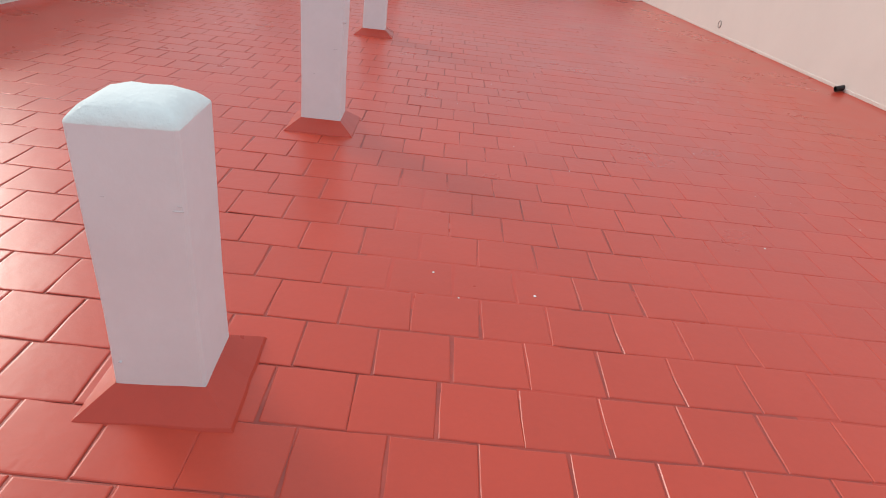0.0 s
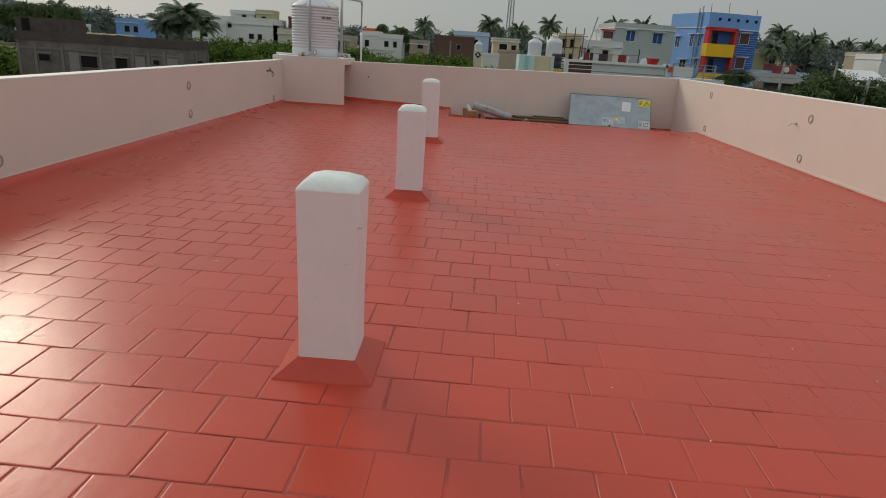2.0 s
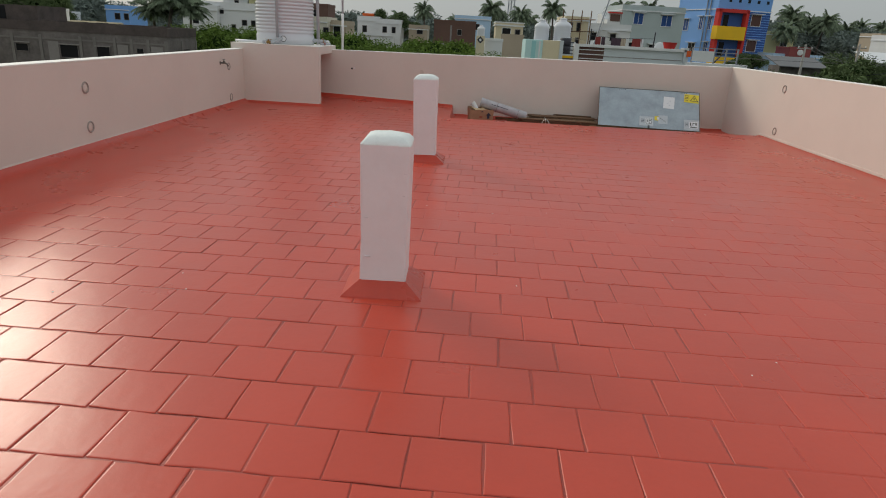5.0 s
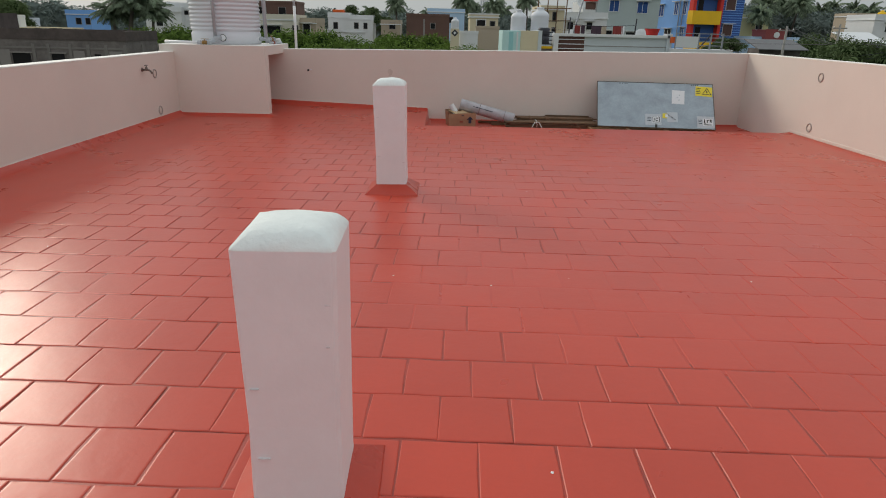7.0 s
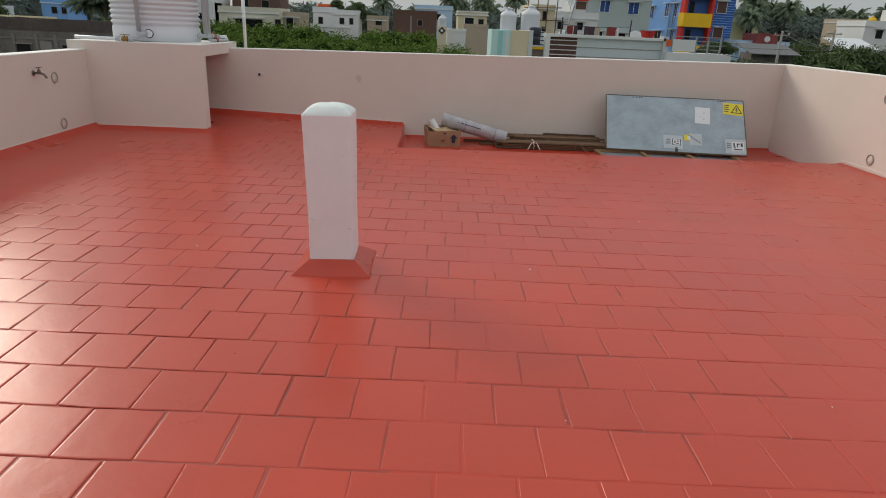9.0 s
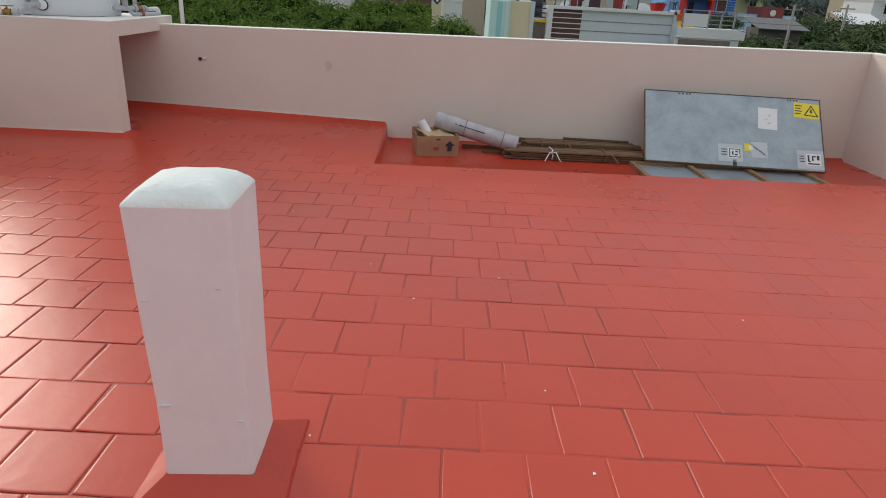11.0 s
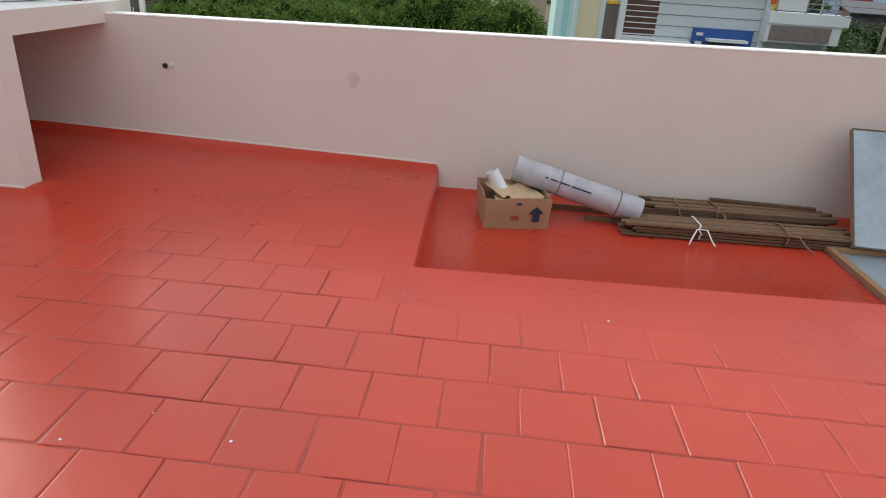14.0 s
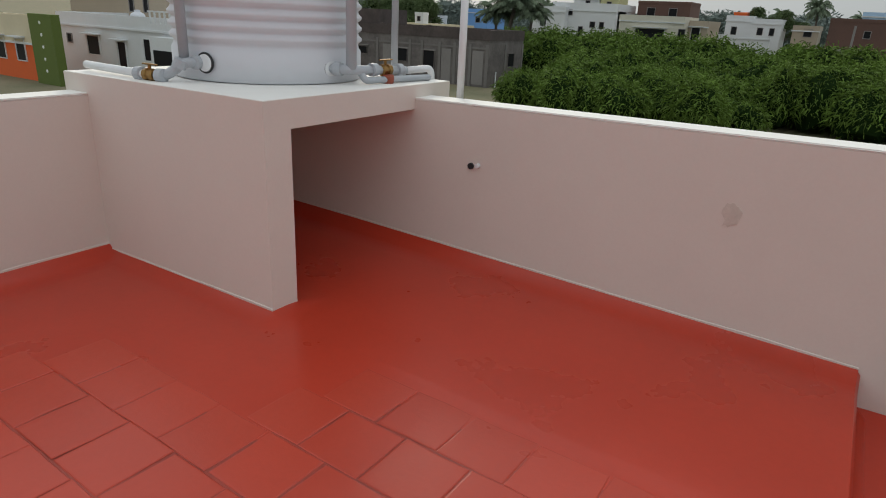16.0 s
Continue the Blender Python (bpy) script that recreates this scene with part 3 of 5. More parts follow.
bib_tap(XL, 3.237, 0.70, False)
t = thing("pipe_stub", "short white plastic pipe elbow on the sunlit parapet", "pipe stub")
part("elbow", tube(bend([(XR + 0.01, -0.136, 0.625), (XR - 0.09, -0.136, 0.63), (XR - 0.10, -0.13, 0.585)], 0.03), 0.012, 10), pvc_white, t, smooth=True)
part("flange", moved(lathe([(0.02, 0), (0.018, 0.006), (0.012, 0.01)], 14), aim((XR, -0.136, 0.625), (-1, 0, 0))), ring_paint, t)
t = thing("waste_pipe", "black plastic waste pipe stub low in the parapet", "drain pipe")
part("stub", tube([(XR + 0.02, -3.97, 0.06), (XR - 0.09, -3.98, 0.035)], 0.03, 14, cap=False), black_rubber, t, smooth=True)
part("inner_wall", tube([(XR - 0.09, -3.98, 0.035), (XR + 0.02, -3.97, 0.06)], 0.025, 14, cap=False), black_rubber, t, smooth=True)
t = thing("pipe_stub", "dark open pipe stub and small white plug in the parapet", "pipe stub")
part("dark_end", tube([(-1.735, YF + 0.01, 0.598), (-1.735, YF - 0.012, 0.598)], 0.017, 14), black_rubber, t)
part("white_plug", tube([(-1.692, YF + 0.01, 0.607), (-1.692, YF - 0.02, 0.606)], 0.012, 12), pvc_white, t)
t = thing("plaster_patch", "faint grey repair patch of cement on the parapet", "wall patch")
bm = bmesh.new()
rim = [bm.verts.new((-0.436 + 0.04 * math.cos(a) * (1 + 0.9 * noise.noise(Vector((math.cos(a) * 2, math.sin(a) * 2, 4)))), YF - 0.0035, 0.592 + 0.055 * math.sin(a) * (1 + 0.7 * noise.noise(Vector((math.cos(a) * 2, math.sin(a) * 2, 9)))))) for a in (2 * math.pi * k / 22 for k in range(22))]
bm.faces.new(rim[::-1])
r = bmesh.ops.extrude_face_region(bm, geom=list(bm.faces))
for q in r["geom"]:
    if isinstance(q, bmesh.types.BMVert):
        q.co.y += 0.005
part("patch", bm, surface("grey_patch", (0.60, 0.525, 0.465), 0.85, vary=0.2, scale=25, fine=80, bump=0.5), t)

# ---- things in the sunken strip ----
cardboard = surface("brown_cardboard", (0.36, 0.21, 0.125), 0.85, vary=0.28, scale=8, fine=70, bump=0.25)
ink = surface("blue_black_ink", (0.02, 0.025, 0.05), 0.7, vary=0.2)
carton = thing("cardboard_box", "worn open brown cardboard box with a dark printed arrow", "cardboard box", pose(0.69, 4.89, RZ + 0.004, 0, 0, 9))
W2, D2, H2, T2 = 0.205, 0.155, 0.195, 0.006
for nm, a in (("front_panel", (-W2, W2, -D2, -D2 + T2, 0, H2)), ("back_panel", (-W2, W2, D2 - T2, D2, 0, H2 + 0.03)), ("side_panel", (-W2, -W2 + T2, -D2 + T2, D2 - T2, 0, H2 + 0.02)),
              ("side_panel", (W2 - T2, W2, -D2 + T2, D2 - T2, 0, H2)), ("bottom_panel", (-W2, W2, -D2, D2, -0.003, 0.004))):
    bm = box(*a)
    bmesh.ops.subdivide_edges(bm, edges=[e for e in bm.edges if e.calc_length() > 0.1], cuts=4, use_grid_fill=True)
    for v in bm.verts:
        k = v.co.z / H2
        n = noise.noise(Vector((v.co.x * 7, v.co.y * 7, v.co.z * 6)))
        v.co.x *= 1 + 0.05 * k
        v.co.y *= 1 + 0.05 * k
        v.co.x += 0.014 * n * k
        v.co.y += 0.016 * noise.noise(Vector((v.co.x * 8, v.co.z * 6, 5))) * k
        v.co.z += 0.02 * n * k
    part(nm, bm, cardboard, carton)
for k, (a, b, tilt, dx) in enumerate(((0.15, 0.11, -22, 0.02), (0.12, 0.10, 14, 0.05), (0.13, 0.09, 34, -0.03))):
    bm = box(-a, a, -b, b, -0.003, 0.003)
    bmesh.ops.subdivide_edges(bm, edges=[e for e in bm.edges if e.calc_length() > 0.1], cuts=5, use_grid_fill=True)
    for v in bm.verts:
        v.co.z += 0.03 * noise.noise(Vector((v.co.x * 9, v.co.y * 9, k * 4))) - 0.5 * v.co.x ** 2
    part("flap", moved(bm, pose(dx, -0.03 + 0.05 * k, H2 - 0.022 + 0.012 * k, tilt * 0.5, tilt * 0.2, 20 * k)), surface("pale_cardboard", (0.50, 0.34, 0.2), 0.85, vary=0.15, scale=9, fine=60, bump=0.3) if k == 0 else bpy.data.materials["pale_cardboard"], carton, "bent pale cardboard flap")
bm = bmesh.new()
arrow = [(-0.022, 0), (0.022, 0), (0.022, 0.055), (0.05, 0.055), (0, 0.105), (-0.05, 0.055), (-0.022, 0.055)]
vs = [bm.verts.new((x, 0, z)) for x, z in arrow]
bm.faces.new((vs[0], vs[1], vs[2], vs[6]))
bm.faces.new((vs[3], vs[4], vs[5], vs[6], vs[2]))
part("printed_arrow", moved(bm, pose(0.115, -D2 - 0.016, 0.05, 3, 0, 0)), ink, carton, "dark printed up arrow")
part("printed_mark", moved(box(-0.025, 0.025, -0.0008, 0.0008, 0, 0.03), pose(-0.02, -D2 - 0.014, 0.06, 3, 0, 0)), rust_red, carton)
part("printed_mark", moved(box(-0.018, 0.018, -0.0008, 0.0008, 0, 0.014), pose(0.0, -D2 - 0.02, 0.16, 3, 0, 0)), ink, carton)
scuffed = surface("scuffed_grey_white_pvc", (0.44, 0.44, 0.47), 0.55, vary=0.3, scale=9, fine=50, bump=0.2, tint=(0.24, 0.22, 0.23))
offcut = thing("pipe_offcut", "short dirty white plastic pipe offcut in the box", "pipe")
part("shell", tube([(0.655, 4.92, -0.03), (0.535, 4.935, 0.155)], 0.045, 20, cap=False), pvc_white, offcut, smooth=True)
part("bore", tube([(0.535, 4.935, 0.155), (0.655, 4.92, -0.03)], 0.041, 20, cap=False), pvc_white, offcut, smooth=True)


def big_pipe(a, b, r):
    t = thing("drain_pipe", "scuffed grey white plastic drain pipe leaning on bundled wood", "pipe")
    a, b = Vector(a), Vector(b)
    d = (b - a).normalized()
    L = (b - a).length
    part("shell", tube([a + d * L * k / 12 for k in range(13)], r, 36, cap=False), scuffed, t, smooth=True)
    part("bore", tube([b, a], r - 0.006, 36, cap=False), scuffed, t, smooth=True)
    for s in (0.0, 1.0):
        p = a + d * L * s
        bm = bmesh.new()
        m = aim(p, d)
        o = [bm.verts.new(m @ Vector((r * math.cos(q), r * math.sin(q), 0))) for q in (2 * math.pi * k / 36 for k in range(36))]
        i = [bm.verts.new(m @ Vector(((r - 0.006) * math.cos(q), (r - 0.006) * math.sin(q), 0))) for q in (2 * math.pi * k / 36 for k in range(36))]
        for k in range(36):
            bm.faces.new((o[k], o[(k + 1) % 36], i[(k + 1) % 36], i[k]))
        part("rim", bm, scuffed, t)
    for s in (0.36, 0.82):
        part("tie_wire", moved(ring_mesh(r + 0.002, 0.0035, 36, 6), aim(a + d * L * s, d)), steel_dark, t, "dull wire tie")
    up = aim(a, d)
    for s, w in ((0.25, 0.02), (0.31, 0.05), (0.39, 0.07), (0.48, 0.06), (0.56, 0.07)):
        c = a + d * L * s
        q = (Vector((0.0, -1, 0.35)) - d * Vector((0, -1, 0.35)).dot(d)).normalized()
        m = Matrix.Translation(c + q * (r + 0.001)) @ Matrix((d, q.cross(d), q)).transposed().to_4x4()
        part("printed_line", box(-w / 2, w / 2, -0.005, 0.005, -0.001, 0.001, m=m), ink, t)
    return t


big_pipe((0.69, 5.06, 0.155), (1.52, 4.96, -0.05), 0.085)

lath = surface("brown_lath_wood", (0.155, 0.085, 0.045), 0.75, vary=0.35, scale=14, fine=120, bump=0.4, depth=0.002, per_object=0.9)
twine = surface("brown_twine", (0.22, 0.13, 0.08), 0.9, vary=0.2, fine=200, bump=0.5)
white_cord = surface("white_plastic_strap", (0.75, 0.74, 0.70), 0.5, vary=0.08)


def lath_bundle(x0, x1, y, z, rows, cols, w, h, seed, label):
    rnd = random.Random(seed)
    t = thing("wood_bundle", label, "wood bundle", group="bundles of laths")
    for i in range(rows):
        for j in range(cols):
            dx0, dx1 = rnd.uniform(-0.05, 0.05), rnd.uniform(-0.08, 0.12)
            bm = box(x0 + dx0, x1 + dx1, -w / 2 * rnd.uniform(0.7, 1), w / 2, 0, h * rnd.uniform(0.7, 0.95), 0.002)
            m = pose(0, y + (j - (cols - 1) / 2) * w * 1.04 + rnd.uniform(-0.005, 0.005), z + i * h, rnd.uniform(-6, 6), 0, 0) @ pose((x0 + x1) / 2, 0, 0, 0, rnd.uniform(-0.3, 0.3), rnd.uniform(-0.8, 0.8)) @ pose(-(x0 + x1) / 2, 0, 0)
            part("lath", moved(bm, m), lath, t)
    return t


def tie(t, x, y, z, w, h, mat, loose, seed, r=0.006):
    rnd = random.Random(seed)
    pts = [(x + rnd.uniform(-0.01, 0.01), y + w / 2 * math.copysign(abs(math.cos(a)) ** 0.5, math.cos(a)), z + h / 2 + h / 2 * math.copysign(abs(math.sin(a)) ** 0.5, math.sin(a))) for a in (2 * math.pi * k / 20 for k in range(21))]
    part("tie", tube(pts, r, 8), mat, t, smooth=True)
    for s in loose:
        part("tie_end", tube([(x, y - w / 2, z + h * 0.8), (x + s * 0.4, y - w / 2 - 0.03, z + h * 0.9), (x + s * 0.8, y - w / 2 - 0.07, z + h * 0.35), (x + s, y - w / 2 - 0.10, z + 0.015)], r, 8), mat, t, smooth=True)


b1 = lath_bundle(1.42, 2.78, 4.86, RZ + 0.006, 4, 5, 0.038, 0.022, 1, "tied bundle of weathered brown wooden laths on the floor")
tie(b1, 1.86, 4.86, RZ + 0.004, 0.22, 0.10, white_cord, (-0.09, 0.07), 1, 0.005)
tie(b1, 2.40, 4.86, RZ + 0.004, 0.22, 0.10, twine, (0.12,), 2)
b2 = lath_bundle(1.60, 2.78, 5.13, RZ + 0.006, 5, 5, 0.038, 0.024, 7, "tied bundle of brown wooden laths against the parapet")
tie(b2, 1.80, 5.13, RZ + 0.004, 0.22, 0.13, twine, (), 3)
tie(b2, 2.05, 5.13, RZ + 0.004, 0.22, 0.13, twine, (0.06,), 4)
for k, (a, b, w) in enumerate((((0.98, 5.16, RZ + 0.012), (1.62, 5.14, RZ + 0.014), 0.03), ((1.18, 4.99, RZ + 0.012), (1.46, 4.98, RZ + 0.012), 0.025), ((2.05, 5.22, RZ + 0.137), (2.74, 5.16, RZ + 0.139), 0.012))):
    t = thing("wood_strip", "loose dark wooden strip beside the bundles", "wood strip", group="loose strips")
    a, b = Vector(a), Vector(b)
    m = aim(a, b - a)
    part("strip", moved(box(-0.01, 0.01, -w, w, 0, (b - a).length, 0.003), m @ pose(0, 0, 0, 0, 0, 0)), lath, t)
# galvanised boards
zinc = surface("galvanised_sheet", (0.30, 0.34, 0.375), 0.42, metal=0.5, vary=0.45, scale=4.5, fine=40, bump=0.12, rough_vary=0.12)
edge_brown = surface("edge_brown", (0.10, 0.075, 0.055), 0.7, vary=0.35, scale=9, fine=60)
batten = surface("wood_batten", (0.27, 0.15, 0.07), 0.7, vary=0.25, scale=10, fine=100, bump=0.3)
paper = surface("white_paper", (0.72, 0.73, 0.74), 0.7, vary=0.05, scale=20, fine=80, bump=0.05)
film = surface("grey_plastic_film", (0.48, 0.51, 0.54), 0.35, vary=0.1, scale=20)
sign_yellow = surface("yellow_sticker", (0.75, 0.60, 0.03), 0.5, vary=0.06, scale=30)
black_print = surface("black_print", (0.03, 0.03, 0.03), 0.6, vary=0.2)
white_spot = surface("white_spot", (0.8, 0.8, 0.78), 0.7, vary=0.1)


def sheet_board(name, label, m):
    """A sheet nailed on battens: 1.76 by 0.80, sheet on +z, origin at the lower left corner."""
    t = thing(name, label, "metal board", m)
    bm = box(0, 1.76, 0, 0.80, 0.030, 0.033, 0.001)
    part("sheet", bm, zinc, t)
    for a in ((0.0, 1.76, 0.793, 0.801), (0.0, 1.76, -0.001, 0.007), (-0.001, 0.008, 0.007, 0.793), (1.752, 1.761, 0.007, 0.793)):
        part("edge_strip", box(a[0], a[1], a[2], a[3], 0.0335, 0.038, 0.001), edge_brown, t, "dark brown edge strip")
    for a in ((0, 1.76, 0, 0.045, 0, 0.030), (0, 1.76, 0.755, 0.80, 0, 0.030), (0, 0.045, 0.045, 0.755, 0, 0.030), (1.715, 1.76, 0.045, 0.755, 0, 0.030),
              (0.57, 0.615, 0.045, 0.755, 0, 0.0295), (1.15, 1.195, 0.045, 0.755, 0, 0.0295)):
        part("batten", box(*a, 0.002), batten, t, "bare wooden batten")
    return t


o = Vector((2.785, 4.745, RZ + 0.04))
xa = (Vector((4.60, 4.56, RZ + 0.04)) - o).normalized()
ya = (Vector((2.84, 5.27, 0.56)) - o)
ya = (ya - xa * ya.dot(xa)).normalized()
board_pose = Matrix.Translation(o) @ Matrix((xa, ya, xa.cross(ya))).transposed().to_4x4()
board = sheet_board("metal_board", "galvanised sheet board on battens leaning on the parapet", board_pose)
S = 0.0335


def sticker(name, label, mat, x, y, w, h, turn, lift=0.0):
    m = pose(x, y, S + lift, 0, 0, turn)
    return part(name, box(-w / 2, w / 2, -h / 2, h / 2, 0, 0.0012, m=m), mat, board, label), m


sticker("paper_sheet", "blank white paper sheet", paper, 1.23, 0.55, 0.19, 0.24, -3)
for x, y, w, h in ((1.25, 0.585, 0.02, 0.02), (1.21, 0.54, 0.04, 0.008), (1.24, 0.50, 0.03, 0.015)):
    sticker("faint_writing", "", film, x, y, w, h, 20, 0.0013)
st, m = sticker("warning_sticker", "yellow warning sticker with a black triangle", sign_yellow, 1.62, 0.665, 0.25, 0.17, -4)
bm = bmesh.new()
for r0, mat_z in ((0.085, 0.0016),):
    vs = [bm.verts.new(m @ Vector((0.045 + r0 * math.cos(a), -0.012 + r0 * math.sin(a), mat_z))) for a in (math.pi / 2, math.pi * 7 / 6, math.pi * 11 / 6)]
    vi = [bm.verts.new(m @ Vector((0.045 + (r0 - 0.022) * math.cos(a), -0.012 + (r0 - 0.022) * math.sin(a), mat_z))) for a in (math.pi / 2, math.pi * 7 / 6, math.pi * 11 / 6)]
    for k in range(3):
        bm.faces.new((vs[k], vs[(k + 1) % 3], vi[(k + 1) % 3], vi[k]))
part("triangle", bm, black_print, st)
bm = bmesh.new()
bm.faces.new([bm.verts.new(m @ Vector((0.045 + x, y - 0.012, 0.0016))) for x, y in ((-0.006, 0.035), (0.012, 0.035), (0.004, 0.008), (0.016, 0.008), (-0.006, -0.03), (0.0, -0.002), (-0.014, -0.002))])
part("bolt_mark", bm, black_print, st)
for k in range(4):
    part("print_bar", box(-0.115, -0.045 - 0.012 * (k % 2), 0.045 - k * 0.03, 0.056 - k * 0.03, 0.0013, 0.0018, m=m), black_print, st)
st, m = sticker("film_sticker", "clear film sticker with a square black label", film, 0.845, 0.145, 0.24, 0.19, 0)
part("label_square", box(-0.02, 0.105, -0.055, 0.055, 0.0013, 0.0018, m=m), paper, st)
for a in ((-0.012, 0.097, 0.038, 0.047), (-0.012, 0.097, -0.047, -0.038), (-0.012, -0.003, -0.038, 0.038), (0.088, 0.097, -0.038, 0.038), (0.015, 0.03, -0.02, 0.02), (0.04, 0.07, -0.025, -0.01), (0.045, 0.075, 0.008, 0.022)):
    part("print_bar", box(*a, 0.002, 0.0024, m=m), black_print, st)
for k in range(3):
    part("print_bar", box(-0.09, -0.035, 0.03 - k * 0.028, 0.04 - k * 0.028, 0.0013, 0.0018, m=m), ink, st)
st, m = sticker("film_sticker", "clear film sticker with dark letters", film, 1.625, 0.125, 0.26, 0.20, 0)
part("label_square", box(-0.045, 0.10, -0.06, 0.065, 0.0013, 0.0018, m=m), paper, st)
for a in ((-0.03, -0.012, -0.01, 0.05), (-0.03, 0.0, -0.022, -0.012), (0.012, 0.05, 0.03, 0.045), (0.012, 0.026, -0.01, 0.03), (0.06, 0.085, 0.0, 0.05), (-0.03, 0.085, -0.05, -0.035)):
    part("print_bar", box(*a, 0.002, 0.0024, m=m), black_print, st)
for k in range(3):
    part("print_bar", box(-0.11, -0.06, 0.03 - k * 0.028, 0.04 - k * 0.028, 0.0013, 0.0018, m=m), ink, st)
sticker("yellow_sticker", "small torn yellow sticker", sign_yellow, 1.02, 0.215, 0.07, 0.085, -3)
sticker("yellow_sticker_print", "", paper, 1.045, 0.215, 0.04, 0.05, -3, 0.0013)
sticker("dark_streak", "dark painted streak", black_print, 1.12, 0.195, 0.17, 0.014, -38)
sticker("film_patch", "clear film patch", film, 1.13, 0.195, 0.16, 0.17, 0)
for x in (0.35, 0.39, 0.43, 0.46, 1.44, 1.47, 1.50, 1.53):
    sticker("nail_mark", "", black_print, x, 0.775, 0.016, 0.014, 0)
sticker("edge_clip", "dark metal clip", black_print, 0.885, 0.035, 0.035, 0.075, 0)
sheet_board("metal_board", "galvanised sheet board lying battens up on the floor", pose(2.63, 3.98, RZ + 0.038, 180, 0, -1) @ pose(0, -0.80, 0))

# crumbs and flecks on the paint
crumbs = random.Random(11)
verts, faces = [], []
for _ in range(60):
    x, y, s = crumbs.uniform(-2.5, 4.5), crumbs.uniform(-9, 3.6), crumbs.uniform(0.003, 0.008)
    b = len(verts)
    a0 = crumbs.uniform(0, 6)
    for k in range(5):
        verts.append((x + s * math.cos(a0 + k * 1.257) * crumbs.uniform(0.6, 1), y + s * math.sin(a0 + k * 1.257), 0.0015))
    verts.append((x, y, 0.0045))
    faces += [(b + k, b + (k + 1) % 5, b + 5) for k in range(5)]
me = bpy.data.meshes.new("plaster_crumbs")
me.from_pydata(verts, [], faces)
me.materials.append(white_spot)
tagged(new("plaster_crumbs", me), "tiny white plaster crumbs scattered on the floor", "crumbs", kind="stuff")

# ---- the town around ----
def plaster(name, c, vary=0.1):
    return surface(name, c, 0.85, vary=vary, scale=0.5, fine=8, bump=0.1, depth=0.02)


w_white = plaster("white_plaster", (0.66, 0.67, 0.68))
w_cream = plaster("cream_plaster", (0.62, 0.54, 0.38))
w_palecream = plaster("pale_cream_plaster", (0.62, 0.58, 0.49))
w_grey = plaster("grey_green_plaster", (0.40, 0.46, 0.46))
w_pale = plaster("pale_grey_panel", (0.52, 0.57, 0.60))
w_teal = plaster("pale_teal_plaster", (0.47, 0.68, 0.68))
w_teal_dark = plaster("teal_plaster", (0.28, 0.55, 0.57))
w_blue = plaster("blue_plaster", (0.17, 0.36, 0.72))
w_sky = plaster("light_blue_plaster", (0.40, 0.56, 0.74))
w_deep = plaster("deep_blue_plaster", (0.03, 0.09, 0.30))
w_red = plaster("red_paint", (0.55, 0.035, 0.03))
w_yellow = plaster("yellow_paint", (0.80, 0.48, 0.02))
w_lime = plaster("yellow_green_plaster", (0.50, 0.47, 0.26))
w_orange = plaster("orange_plaster", (0.72, 0.13, 0.03))
w_green = plaster("olive_green_plaster", (0.11, 0.15, 0.03))
w_tan = plaster("tan_plaster", (0.40, 0.33, 0.25))
w_maroon = plaster("maroon_plaster", (0.25, 0.06, 0.06))
w_brick = plaster("brown_brick", (0.13, 0.07, 0.055), 0.3)
w_block = surface("grey_block_masonry", (0.145, 0.128, 0.122), 0.95, vary=0.75, scale=1.1, fine=5, bump=0.6, depth=0.04)
w_block_dark = surface("weathered_dark_masonry", (0.082, 0.064, 0.060), 0.95, vary=0.7, scale=1.2, fine=6, bump=0.5, depth=0.03)
w_column = plaster("weathered_concrete", (0.185, 0.17, 0.16), 0.3)
w_lintel = plaster("grey_concrete", (0.24, 0.22, 0.21), 0.25)
brown_slat = surface("dark_brown_boards", (0.085, 0.035, 0.025), 0.6, vary=0.25, scale=4, fine=30)
stone_clad = surface("brown_stone_cladding", (0.20, 0.165, 0.15), 0.9, vary=0.4, scale=6, fine=25, bump=0.8, depth=0.03)
# flat near-black sheets; the shade inside openings is put into their colour
dark_hole = glass_dark("dark_opening", (0.012, 0.012, 0.014))
blue_pane = glass_dark("blue_shutter", (0.03, 0.08, 0.25))
rail_metal = surface("grey_rail_paint", (0.28, 0.30, 0.33), 0.5, metal=0.3, vary=0.1)
black_metal = surface("black_rail_paint", (0.04, 0.04, 0.05), 0.5, metal=0.3, vary=0.1)
cloth_red = plaster("red_cloth", (0.22, 0.035, 0.03))
cloth_violet = plaster("dark_cloth", (0.06, 0.035, 0.05))
roof_sheet = surface("grey_roof_sheet", (0.13, 0.13, 0.135), 0.7, vary=0.25, scale=2, fine=10)


def window(parent, m, w, h, frame_mat=None, pane_mat=None, shade=True, bars=1, deep=0.10):
    """A window in a facade whose plane is y = 0 of m, its lower left corner at the origin."""
    f = 0.06
    bm = bmesh.new()
    for a in ((-f, 0, 0, h), (w, w + f, 0, h), (-f, w + f, -f, 0), (-f, w + f, h, h + f)):
        box(a[0], a[1], -0.06, 0.02, a[2], a[3], bm=bm)
    win = part("window", moved(bm, m), frame_mat or w_white, parent)
    part("pane", box(0, w, -0.012, 0.02, 0, h, m=m), pane_mat or dark_hole, win)
    for k in range(bars):
        x = w * (k + 1) / (bars + 1)
        part("mullion", box(x - 0.025, x + 0.025, -0.045, -0.012, 0, h, m=m), frame_mat or w_white, win)
    if shade:
        part("sunshade", box(-0.25, w + 0.25, -0.45, 0.02, h + 0.1, h + 0.18, m=m), w_white, win)
    return win


